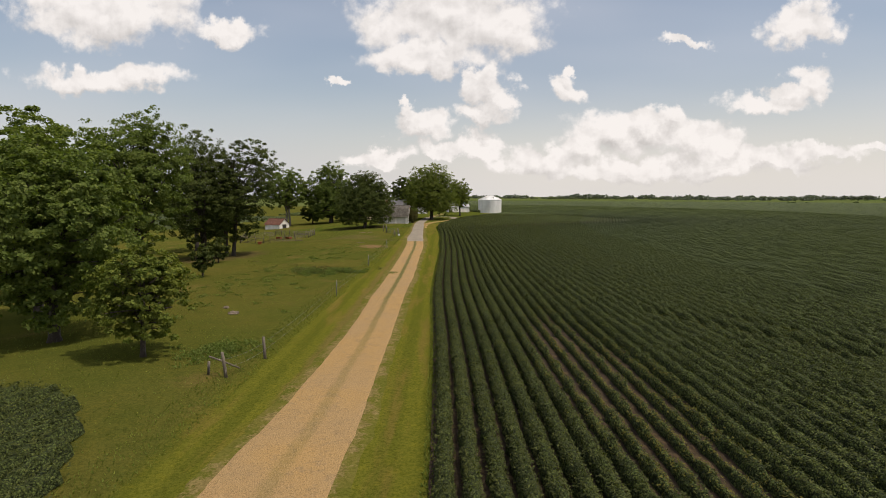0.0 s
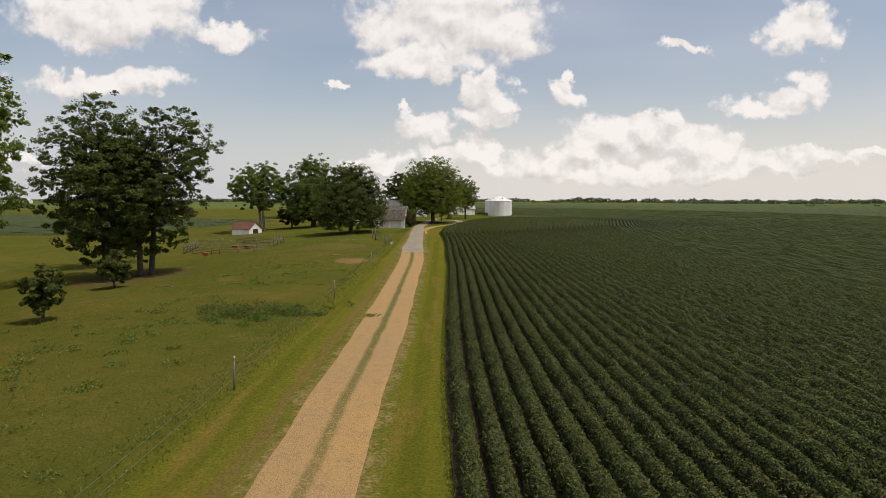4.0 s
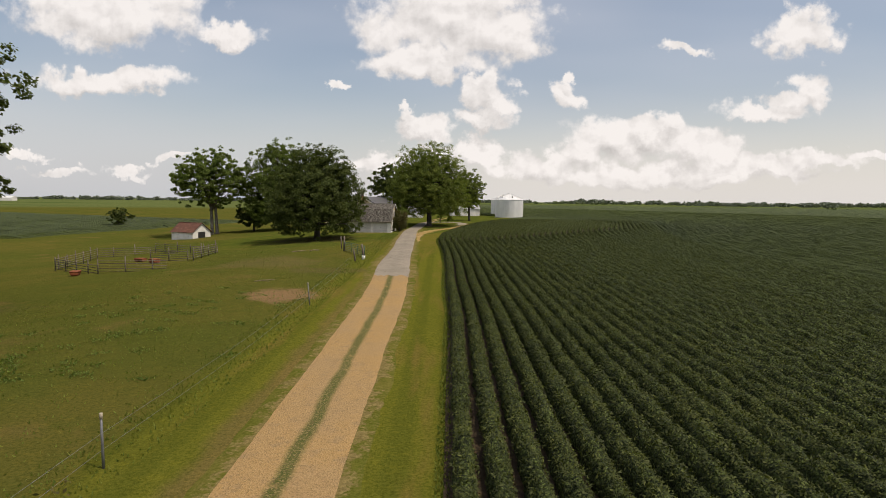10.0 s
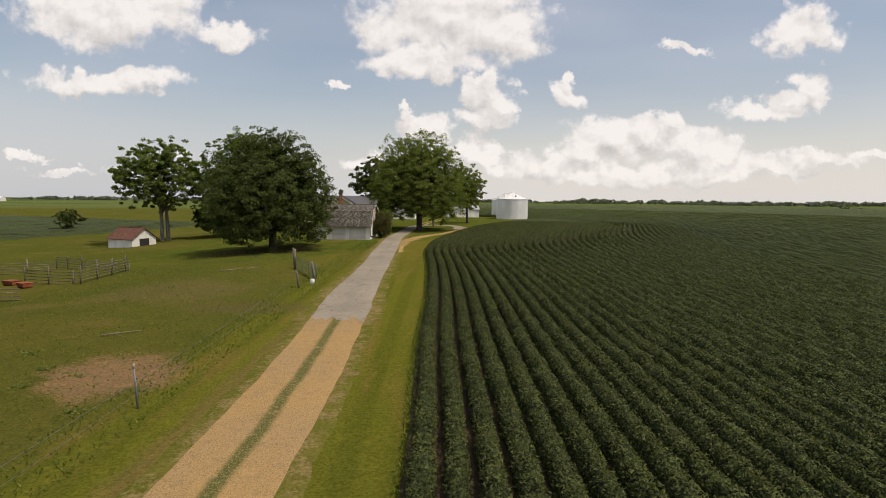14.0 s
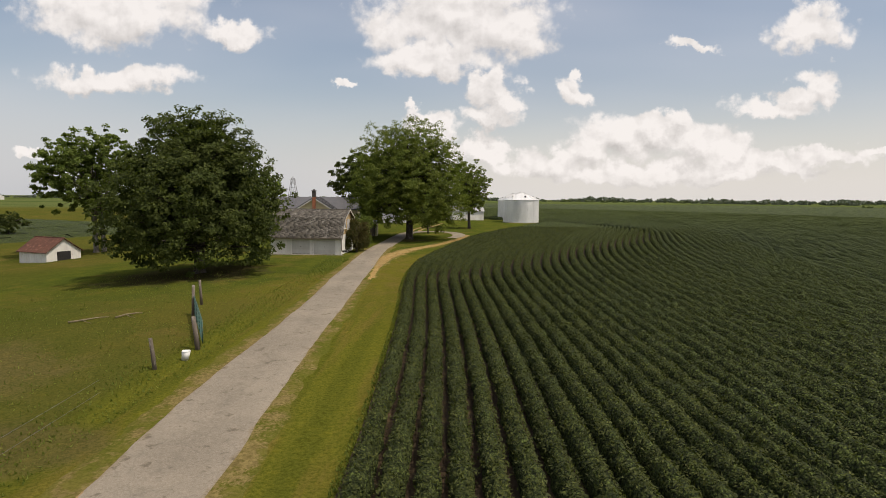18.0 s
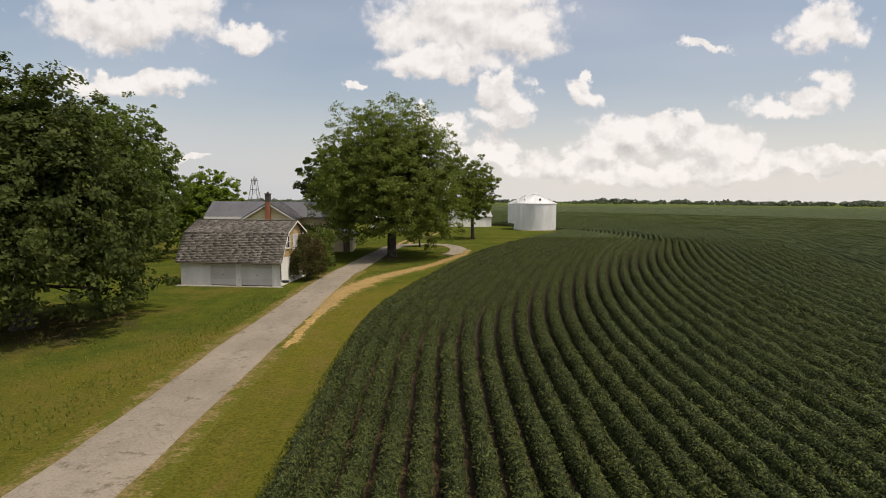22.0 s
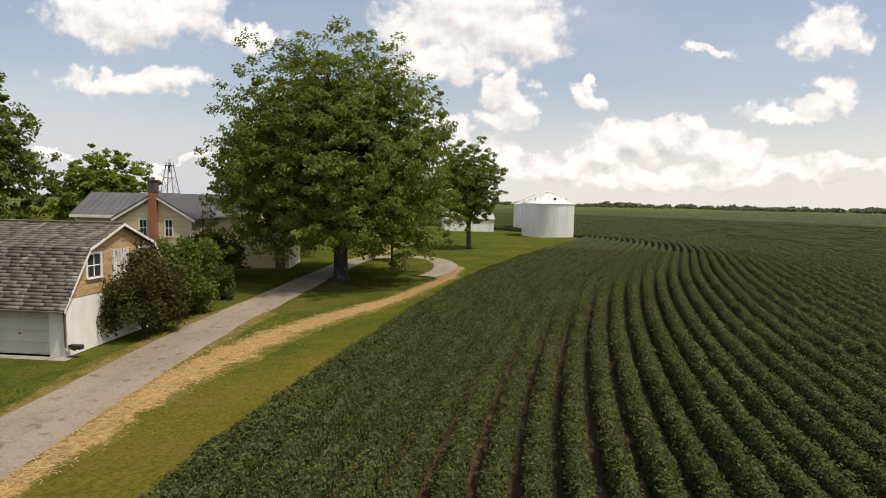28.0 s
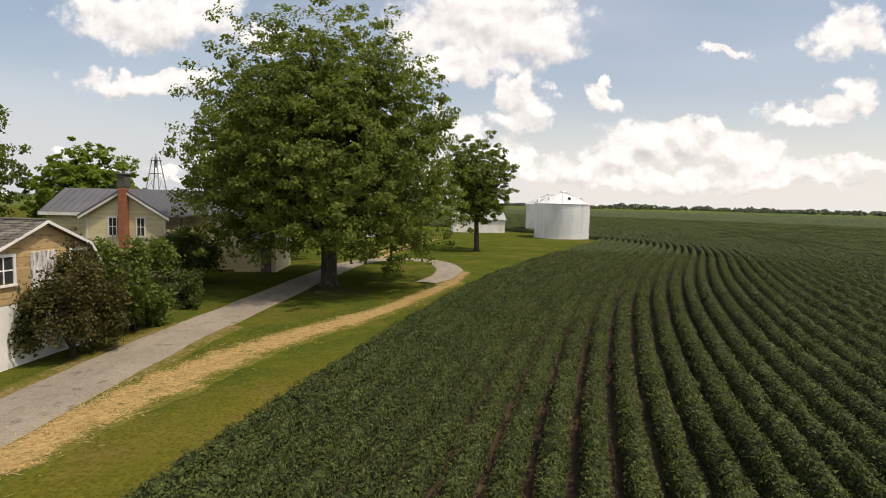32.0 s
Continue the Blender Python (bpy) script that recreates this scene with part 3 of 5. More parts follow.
def ribbon(name, line, mat, lift, label, cols=13, ragged=0.12):
    """A road laid along a line of (x, y, width), with ragged edges and a slight crown."""
    xy, w = line[:, :2], line[:, 2]
    d = np.gradient(xy, axis=0)
    d /= np.linalg.norm(d, axis=1)[:, None]
    side = np.stack([d[:, 1], -d[:, 0]], -1)
    rnd = np.random.RandomState(len(line))
    wob = np.convolve(rnd.randn(len(line) + 4), np.ones(5) / 5, "valid") * ragged
    wob2 = np.convolve(rnd.randn(len(line) + 4), np.ones(5) / 5, "valid") * ragged
    c = np.linspace(-1, 1, cols)
    half = np.where(c[None] < 0, (w / 2 + wob)[:, None], (w / 2 + wob2)[:, None])
    pts = xy[:, None] + side[:, None] * (c[None] * half)[..., None]
    pts[0] += d[0] * (rnd.uniform(-0.9, 0.5, cols))[:, None]
    pts[1] += d[1] * (rnd.uniform(-0.25, 0.1, cols))[:, None]
    rut = 0.006 * np.exp(-((np.abs(c) - 0.55) / 0.2) ** 2)
    z = height(pts[..., 0], pts[..., 1]) + lift + 0.02 * (1 - c[None] ** 2) - rut[None] - 0.035 * (np.abs(c[None]) > 0.99)
    me = mesh_of(name, np.concatenate([pts, z[..., None]], -1).reshape(-1, 3), grid_faces(len(line), cols)[:, ::-1], mat, True)
    a = me.attributes.new("across", "FLOAT", "POINT")
    a.data.foreach_set("value", np.tile(c, len(line)).astype(np.float32))
    return tagged(new(name, me), label, "road", kind="structure")




def fringe(a, b, start, end, holes):
    """A ragged strip of colour a, or b in patches, that breaks up into lawn towards its sides."""
    def build(n):
        p = place(n)
        x = n.math("ABSOLUTE", n.add("ShaderNodeAttribute", {"attribute_name": "across"}).outputs["Fac"])
        mid, fine = n.noise(p, 1.1, 5.0, 0.65), n.noise(p, 9.0, 5.0, 0.7)
        col = n.mix(n.ramp(n.noise(p, 5.0, 5.0, 0.7), 0.38, 0.62), a, b)
        r = n.math("ADD", x, n.math("ADD", n.math("MULTIPLY", n.math("SUBTRACT", mid, 0.5), 1.5), n.math("MULTIPLY", n.math("SUBTRACT", fine, 0.5), 0.9)))
        green = n.mix(n.ramp(n.noise(p, 0.5, 5.0, 0.65), 0.4, 0.66), (0.095, 0.1, 0.018), (0.13, 0.117, 0.028))
        col = n.mix(n.ramp(r, start, end), col, green)
        col = n.mix(n.ramp(n.noise(p, 0.7, 5.0, 0.7), holes, holes + 0.1), col, green)
        col = n.mix(n.ramp(fine, 0.38, 0.68, 0.0, 0.7), col, n.mix(1.0, col, (0.55, 0.55, 0.5), "MULTIPLY"))
        return surface(n, col, 1.0, 0.0, bump(n, fine, 0.9, 0.05), 0.0)
    return build


SHOULDER = material("dry_shoulder", fringe((0.21, 0.16, 0.065), (0.15, 0.115, 0.045), 0.7, 0.95, 0.52))
STRAW = material("straw", fringe((0.45, 0.31, 0.125), (0.29, 0.19, 0.075), 0.35, 0.85, 0.58))
SIDE = PAVED[(PAVED[:, 1] < 168) & (PAVED[:, 0] < -6)].copy()
SIDE[:, 2] += 1.3
ribbon("shoulder", SIDE, SHOULDER, 0.012, "dry tan grass along the asphalt edge", 17, 0.25)
STRAW_LINE = spline([(-5.9, 141, .4), (-6.2, 148, 1.0), (-6.4, 154, 2.0), (-6.1, 158, 2.5), (-5.4, 161.5, 2.6), (-4.3, 165, 2.4), (-2.6, 168.5, 2.1), (-.6, 173, 1.9), (1.2, 179, 1.6), (2.4, 184, 1.3), (3.0, 189, .8)], 0.4)
ribbon("straw_strip", STRAW_LINE, STRAW, 0.016, "strip of dead straw and bare ground beside the drive", 17, 0.3)
BANK = DRIVE.copy()
BANK[:, 2] += 0.9
ribbon("shoulder", BANK, SHOULDER, 0.008, "dry tan grass along the gravel edge", 17, 0.15)
ribbon("road_gravel", DRIVE, GRAVEL, 0.02, "tan gravel farm drive with two wheel tracks", ragged=0.06)
ribbon("road_paved", PAVED, ASPHALT, 0.03, "worn pale grey asphalt drive with cracks", ragged=0.06)
for k, off in enumerate((-0.7, 0.7)):
    ribbon("road_track_%d" % (k + 1), spline([(-6.5 + off, 196.5, 0.6), (-6.0 + off, 205, 0.55), (-4.4 + off, 216, 0.5), (-3.0 + off, 227, 0.45)], 0.5), GRAVEL, 0.01, "faint gravel wheel track in grass", 5)

# ---------------------------------------------------------------- soybean field
ROW = 0.9


def poor(x, y):
    """How thin the crop stands, from 0 to 1: a wet hollow by the start of the drive and a washed-out furrow."""
    a = np.exp(-(((x - 8.6 - 0.06 * (27 - y)) / 3.1) ** 2 + ((y - 21) / 17) ** 2) ** 2)
    b = np.exp(-((x - (40.7 - 0.67 * y)) / 0.7) ** 2) * (y > 18) * (y < 37)
    c = np.exp(-((x - (44.5 - 0.67 * y)) / 0.5) ** 2) * (y > 22) * (y < 35)
    return np.clip(a + 0.9 * b + 0.8 * c, 0, 1)


def canopy(n):
    p = place(n)
    bent = n.add("ShaderNodeVectorMath", {"operation": "MULTIPLY_ADD"}, i0=n.add("ShaderNodeTexNoise", None, Vector=p, Scale=7.0, Detail=3.0).outputs[1], i1=(0.12, 0.12, 0.12), i2=p).outputs[0]
    cells = n.add("ShaderNodeTexVoronoi", None, Vector=bent, Scale=12.0)
    tint = n.add("ShaderNodeSeparateXYZ", None, i0=cells.outputs["Color"]).outputs[0]
    big, fine = n.noise(p, 0.04, 3.0), n.noise(p, 30.0, 3.0, 0.7)
    col = n.mix(n.ramp(tint, 0.1, 0.95), (0.028, 0.038, 0.01), (0.113, 0.145, 0.038))
    col = n.mix(n.ramp(big, 0.5, 0.68, 0.0, 0.35), col, (0.085, 0.108, 0.03))
    # shade between leaves painted into the colour: cells go near-black at their edges
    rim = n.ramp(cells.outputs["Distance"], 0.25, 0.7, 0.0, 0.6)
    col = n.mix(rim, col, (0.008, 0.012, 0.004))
    return surface(n, col, 0.8, 0.0, bump(n, n.math("SUBTRACT", n.math("MULTIPLY", fine, 0.4), cells.outputs["Distance"]), 1.0, 0.12), 0.15)


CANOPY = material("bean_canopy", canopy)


def row_line(off):
    """The field's edge moved outwards: shifted sideways along the drive, fanned out where it turns back behind the yard."""
    d = np.gradient(EDGE, axis=0)
    head = np.arctan2(d[:, 0], d[:, 1])
    head = np.convolve(np.pad(np.unwrap(head), 6, "edge"), np.ones(13) / 13, "valid")
    turn = np.where(EDGE[:, 1] < 193, radians(13), np.minimum(head, radians(13)))
    turn = np.convolve(np.pad(turn, 8, "edge"), np.ones(17) / 17, "valid")
    c = EDGE + off * np.stack([np.cos(turn), -np.sin(turn)], -1)
    w = int(min(3 + off * 0.75, 26) * 2)
    for _ in range(2):                                   # the bends ease out from row to row
        lead, tail = c[0] + (c[0] - c[1]) * np.arange(w, 0, -1)[:, None], c[-1] + (c[-1] - c[-2]) * np.arange(1, w + 1)[:, None]
        run = np.cumsum(np.vstack([np.zeros((1, 2)), lead, c, tail]), axis=0)
        c = (run[2 * w + 1:] - run[:-2 * w - 1]) / (2 * w + 1)
    d = np.gradient(c, axis=0)
    d /= np.linalg.norm(d, axis=1)[:, None] + 1e-9
    return c, d, np.stack([d[:, 1], -d[:, 0]], -1)


def bean_row(k, leaves, rnd):
    """One row at k row widths from the field's edge: a lumpy hedge of leaves."""
    c, d, side = row_line(0.42 + ROW * k)
    if not leaves:
        c, d, side = c[::4], d[::4], side[::4]
    m = len(c)
    thin = np.clip(poor(c[:, 0], c[:, 1]) * rnd.uniform(0.5, 1.4, m), 0, 1)
    top = (0.70 + 0.05 * rnd.randn(m)) * (1 - 0.52 * thin)
    wide = (0.3 + 0.025 * rnd.randn(m)) * (1 - 0.62 * thin)
    across = np.array([-1.0, -0.8, -0.3, 0.3, 0.8, 1.0])
    up = np.array([0.06, 0.62, 0.97, 0.97, 0.62, 0.06])
    jit = 1 + 0.14 * rnd.randn(m, 6)
    jit2 = 1 + 0.09 * rnd.randn(m, 6)
    pts = c[:, None] + side[:, None] * (across[None] * wide[:, None] * jit)[..., None]
    z = height(c[:, 0], c[:, 1])[:, None] + up[None] * top[:, None] * jit2
    verts = np.concatenate([pts, z[..., None]], -1).reshape(-1, 3)
    faces = grid_faces(m, 6)[:, ::-1]
    if not leaves:
        return verts, faces, None
    # leaflets on and above the hedge, more of them where it stands near the drive
    ok = np.where((c[:, 1] > -2) & (c[:, 1] < 205))[0]
    i = rnd.choice(ok, int(len(ok) * 0.5 * leaves))
    i = i[rnd.rand(len(i)) > 0.72 * thin[i]]
    a = rnd.uniform(-1, 1, len(i))
    prof = np.sqrt(np.clip(1 - np.abs(a) ** 2.6, 0, 1))
    at = c[i] + d[i] * rnd.uniform(-0.35, 0.35, (len(i), 1)) + side[i] * (a * wide[i] * 1.15)[:, None]
    zz = height(c[i, 0], c[i, 1]) + top[i] * (0.1 + 0.92 * prof) + rnd.uniform(-0.06, 0.1, len(i))
    lv, lf = blades(np.column_stack([at, zz]), 0.115, rnd)
    return verts, faces, (lv, lf, thin[i])


def blades(at, size, rnd):
    """Narrow leaflets of one triangle each, that hang and point every way."""
    m = len(at)
    t = rnd.randn(m, 3)
    t[:, 2] *= 0.55
    t /= np.linalg.norm(t, axis=1)[:, None] + 1e-9
    b = np.cross(t, np.column_stack([rnd.randn(m) * 0.5, rnd.randn(m) * 0.5, np.ones(m)]))
    b /= np.linalg.norm(b, axis=1)[:, None] + 1e-9
    s = size * rnd.uniform(0.55, 1.25, (m, 1))
    v = np.stack([at - t * s * 0.4 - b * s * 0.24, at - t * s * 0.4 + b * s * 0.24, at + t * s * 0.6], 1)
    return v.reshape(-1, 3), np.arange(3 * m).reshape(-1, 3)


def leaf_cards(at, size, rnd, up=0.3, normal=None):
    """Small folded leaves, as two triangles each that share a midrib."""
    m = len(at)
    nrm = rnd.randn(m, 3)
    if normal is not None:
        nrm = nrm * 0.55 + normal
    nrm[:, 2] += up
    nrm /= np.linalg.norm(nrm, axis=1)[:, None] + 1e-9
    t = np.cross(nrm, rnd.randn(m, 3))
    t /= np.linalg.norm(t, axis=1)[:, None] + 1e-9
    b = np.cross(nrm, t)
    s = size * rnd.uniform(0.6, 1.3, (m, 1))
    v = np.stack([at - t * s * 0.6, at + b * s * 0.42 + nrm * s * 0.12, at + t * s * 0.7, at - b * s * 0.42 + nrm * s * 0.12], 1)
    f = np.arange(m)[:, None] * 4 + np.array([[0, 1, 2, 3]])
    tri = np.concatenate([f[:, [0, 1, 2]], f[:, [0, 2, 3]]])
    return v.reshape(-1, 3), tri


def build_field():
    field = thing("soybean_field", "dark green soybean field in long curving rows", "crop field", 0, 0, 0, kind="stuff")
    # bare soil between the rows
    offs = np.r_[-0.12, np.arange(1.5, 156, 3.0)]
    pts = np.stack([row_line(o)[0][::4] for o in offs], 1)
    z = height(pts[..., 0], pts[..., 1]) + 0.02
    part("soil", mesh_of("soil", np.concatenate([pts, z[..., None]], -1).reshape(-1, 3), grid_faces(pts.shape[0], len(offs))[:, ::-1], SOIL, True), None, field, "dark brown bare soil")
    rnd = np.random.RandomState(11)
    far_v, far_f, poor_v, poor_f, n0, n1 = [], [], [], [], 0, 0
    for k in range(160):
        leaves = 190 if k < 14 else 105 if k < 28 else 45 if k < 40 else 0
        verts, faces, cards = bean_row(k, leaves, rnd)
        if k < 40:
            lv, lf, thin = cards
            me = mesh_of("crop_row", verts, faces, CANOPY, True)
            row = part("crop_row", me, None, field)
            pale = thin > rnd.uniform(0.25, 1.0, len(thin))
            good = ~pale
            part("leaves", mesh_of("leaves", lv, lf[good], LEAF_BEAN), None, row)
            if pale.any():
                sel = lf[~good]
                poor_v.append(lv), poor_f.append(sel + n1)
                n1 += len(lv)
        else:
            far_v.append(verts), far_f.append(faces + n0)
            n0 += len(verts)
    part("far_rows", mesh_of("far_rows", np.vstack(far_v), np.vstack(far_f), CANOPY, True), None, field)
    if poor_v:
        part("poor_leaves", mesh_of("poor_leaves", np.vstack(poor_v), np.vstack(poor_f), LEAF_BEAN_POOR), None, field, "yellowed stunted leaves")


build_field()


def crop_sheet(name, label, outline, step, seed, tall=0.6):
    """A closed stand of crops seen from afar: one lumpy sheet over a four-sided plot."""
    (a, b, c, d) = [np.array(p, float) for p in outline]
    m, q = int(max(np.linalg.norm(b - a), np.linalg.norm(c - d)) / step) + 2, int(max(np.linalg.norm(d - a), np.linalg.norm(c - b)) / step) + 2
    s, t = np.meshgrid(np.linspace(0, 1, m), np.linspace(0, 1, q))
    p = a * ((1 - s) * (1 - t))[..., None] + b * (s * (1 - t))[..., None] + c * (s * t)[..., None] + d * ((1 - s) * t)[..., None]
    rnd = np.random.RandomState(seed)
    rim = (s > 0.001) & (s < 0.999) & (t > 0.001) & (t < 0.999)
    z = height(p[..., 0], p[..., 1]) + np.where(rim, tall + 0.05 * rnd.randn(*s.shape), -0.05)
    p = p + rnd.uniform(-0.3, 0.3, p.shape) * rim[..., None] * step
    return tagged(new(name, mesh_of(name, np.concatenate([p, z[..., None]], -1).reshape(-1, 3), grid_faces(q, m), CANOPY, True)), label, "crop field", kind="stuff")


crop_sheet("far_soybeans", "dark green soybeans far behind the yard", [(-84, 430), (60, 405), (330, 720), (-84, 720)], 3.5, 1)
crop_sheet("far_soybeans", "dark green soybeans reaching to the horizon", [(128, -90), (450, -90), (600, 540), (140, 250)], 4.0, 2)
crop_sheet("far_soybeans", "dark green soybeans reaching to the horizon", [(140, 250), (600, 540), (330, 720), (55, 405)], 4.0, 3)
crop_sheet("pasture_soybeans", "dark green soybeans beyond the pasture", [(-460, 125), (-86, 168), (-68, 245), (-460, 430)], 3.0, 4)


def near_left_field():
    field = thing("corner_soybeans", "dark green soybeans in a rounded field corner", "crop field", 0, 0, 0, kind="stuff")
    rnd = np.random.RandomState(5)
    vs, fs, ls, ats, n0 = [], [], [], [], 0
    for k in range(30):
        x = -10.9 - 0.9 * k
        end = 18.5 - (max(x + 18.8, 0) / 8.0) ** 2 * 10.5
        y = np.arange(-45, end, 0.5)
        m = len(y)
        across, up = np.array([-1.0, -0.8, -0.3, 0.3, 0.8, 1.0]), np.array([0.06, 0.62, 0.97, 0.97, 0.62, 0.06])
        px = x + across[None] * 0.33 * (1 + 0.12 * rnd.randn(m, 6))
        py = y[:, None] + 0 * px
        pz = height(px, py) + up[None] * (0.62 + 0.05 * rnd.randn(m, 1))
        vs.append(np.stack([px, py, pz], -1).reshape(-1, 3)), fs.append(grid_faces(m, 6)[:, ::-1] + n0)
        n0 += m * 6
        q = int((end + 8) * 110)
        if q > 0:
            ly, a = rnd.uniform(-8, end, q), rnd.uniform(-1, 1, q)
            lx = x + a * 0.4
            ats.append(np.column_stack([lx, ly, height(lx, ly) + 0.62 * (0.25 + 0.8 * np.sqrt(1 - np.abs(a) ** 2.6)) + rnd.uniform(-0.05, 0.08, q)]))
    part("crop_rows", mesh_of("crop_rows", np.vstack(vs), np.vstack(fs), CANOPY, True), None, field)
    lv, lf = blades(np.vstack(ats), 0.13, rnd)
    part("leaves", mesh_of("leaves", lv, lf, LEAF_BEAN), None, field)


near_left_field()

# ---------------------------------------------------------------- trees


def tree(name, label, x, y, tall, wide, low, leaf, bark, seed, leaves=20000, size=0.24, lobes=26, trunk=0.3, airy=0.0, squash=1.0, stems=1, skew=(0, 0), shape=None):
    """A broadleaf tree: a tapered trunk, limbs that reach into each lobe of the crown, and leaves in clumps over the lobes."""
    rnd = np.random.RandomState(seed)
    leaves, size = int(leaves * 0.76), size * 1.08
    base = thing(name, label, "tree", x, y)
    r = wide / 2
    mid = (low + tall) / 2
    half = (tall - low) / 2
    # the lobes of the crown, spread over an uneven egg
    cents, radii = [], []
    for k in range(lobes):
        f = (k + 0.5) / lobes
        zz = 1 - 2 * f
        ang = k * 2.39996 + rnd.uniform(-0.4, 0.4)
        flat = math.sqrt(max(1 - zz * zz, 0)) ** squash
        if shape:                                    # half widths at even heights from the foot of the crown to its top
            zz = 2 * ((zz + 1) / 2) ** 1.3 - 1
            flat = float(np.interp((zz + 1) / 2, np.linspace(0, 1, len(shape)), shape))
        reach = rnd.uniform(0.55, 0.86)
        rad = (0.24 + 0.14 * rnd.rand()) * min(r, half * 1.2)
        out = max(r - 0.95 * rad, 0.3) * min(reach + 0.16, 1.0)
        cents.append((math.cos(ang) * flat * out + skew[0] * (zz + 1) / 2, math.sin(ang) * flat * out + skew[1] * (zz + 1) / 2, mid + zz * (half - 0.85 * rad) * rnd.uniform(0.86, 1.0)))
        radii.append(rad)
    inner = max(lobes // 3, 4)
    for k in range(inner):
        d = rnd.randn(3)
        d /= np.linalg.norm(d)
        q = rnd.uniform(0.1, 0.45)
        cents.append((d[0] * r * q, d[1] * r * q, mid + d[2] * half * q))
        radii.append(0.34 * min(r, half))
    cents, radii = np.array(cents), np.array(radii)
    # trunk and limbs
    bm = bmesh.new()
    fork = low + (0.25 if low > 1.2 else 0.45) * (tall - low)
    for s in range(stems):
        ox, oy = (0, 0) if stems == 1 else (rnd.uniform(-0.9, 0.9), rnd.uniform(-0.9, 0.9))
        lean = rnd.uniform(-0.25, 0.25, 2) * (1 if stems == 1 else 3)
        pts = [(ox, oy, -0.15), (ox, oy, 0.35), (ox + lean[0] * 0.4, oy + lean[1] * 0.4, fork * 0.5), (ox + lean[0], oy + lean[1], fork), (lean[0] * 1.3, lean[1] * 1.3, tall * 0.72)]
        tube(pts, [trunk * 1.55, trunk * 1.08, trunk * 0.92, trunk * 0.72, 0.04], 9, bm)
    part("trunk", bm, bark, base)
    bm = bmesh.new()
    for c, rad in zip(cents[:lobes], radii):
        z0 = min(max(fork * rnd.uniform(0.55, 1.25), low * 0.8), max(c[2] - 0.2, 1.2))
        m = (c[0] * 0.45 + rnd.uniform(-0.3, 0.3), c[1] * 0.45 + rnd.uniform(-0.3, 0.3), z0 + (c[2] - z0) * 0.62)
        e = np.array(m) + (c - np.array(m)) * 0.85
        tube([(0, 0, z0), m, tuple(e)], [trunk * 0.42, trunk * 0.24, 0.03], 6, bm)
        for _ in range(2):
            d = np.clip(rnd.randn(3), -1.2, 1.2) * rad * 0.4
            tube([m, tuple(e + d)], [trunk * 0.13, 0.015], 4, bm)
    part("branchwork", bm, bark, base)
    # leaves, in clumps on the lobes
    weight = radii ** 2
    weight[lobes:] *= 0.6
    clumps = max(leaves // 45, 40)
    pick = rnd.choice(len(cents), clumps, p=weight / weight.sum())
    d = rnd.randn(clumps, 3)
    d /= np.linalg.norm(d, axis=1)[:, None]
    d[:, 2] += 0.15
    cc = cents[pick] + d * (radii[pick] * rnd.uniform(0.55 - 0.2 * airy, 1.12, clumps))[:, None]
    cr = rnd.uniform(0.3, 0.75, clumps) * (0.05 * wide + 0.28) * (1 - 0.22 * airy)
    who = rnd.randint(0, clumps, leaves)
    e = rnd.randn(leaves, 3)
    e /= np.linalg.norm(e, axis=1)[:, None] + 1e-9
    e *= rnd.rand(leaves, 1) ** 0.45
    e[:, 2] *= 0.62
    at = cc[who] + e * cr[who][:, None]
    out = at - np.array([0, 0, mid])
    out /= np.linalg.norm(out, axis=1)[:, None] + 1e-9
    keep = at[:, 2] > max(low - 0.6, 0.25)
    lv, lf = leaf_cards(at[keep], size, rnd, 0.45, out[keep] * 0.7)
    part("crown", mesh_of("crown", lv, lf, leaf), None, base)
    return base


# by the drive and round the yard
tree("maple_tree", "broad green maple beside the asphalt drive", -5.8, 179.9, 17.6, 20.5, 0.9, LEAF_MAPLE, BARK, 21, 200000, 0.165, 96, 0.5, airy=1.0, skew=(-0.3, 0), shape=(0.85, 1.0, 1.0, 0.96, 0.86, 0.7, 0.42))
tree("round_tree", "dense dark round tree at the pasture's edge", -21.8, 144.6, 14.6, 18.0, 0.0, LEAF_DARK, BARK, 22, 120000, 0.2, 60, 0.45, shape=(0.85, 1.0, 0.98, 0.88, 0.68, 0.42, 0.12))
tree("tall_tree", "tall dark tree behind the garage", -38.5, 181.0, 19.6, 18.0, 0.3, LEAF_MID, BARK, 23, 80000, 0.25, 60, 0.45, shape=(0.85, 1.0, 1.0, 0.95, 0.82, 0.6, 0.3))
tree("yard_tree", "slender green tree near the grain bin", 3.6, 208.5, 13.4, 9.2, 2.5, LEAF_MAPLE, BARK, 24, 45000, 0.18, 34, 0.28, squash=0.8)
tree("yard_tree", "dark shade tree behind the drive", -14.4, 194.6, 14.5, 14.1, 2.8, LEAF_DARK, BARK, 25, 26000, 0.3, 26, 0.3)
tree("young_tree", "small young tree on the loop's lawn", -3.7, 193.0, 4.8, 3.7, 1.7, LEAF_MID, BARK, 26, 4500, 0.2, 12, 0.12)
tree("catalpa_tree", "bright green spreading tree behind the house", -35.2, 198.0, 11.6, 12.4, 0.6, LEAF_BRIGHT, BARK, 27, 52000, 0.26, 48, 0.4, shape=(0.9, 1.0, 0.97, 0.88, 0.7, 0.3))
tree("airy_tree", "open-crowned tree with pale trunk beside the shed", -51.4, 176.7, 18.0, 19.6, 4.6, LEAF_MID, BARK_PALE, 28, 44000, 0.28, 38, 0.32, airy=1.0, stems=2)
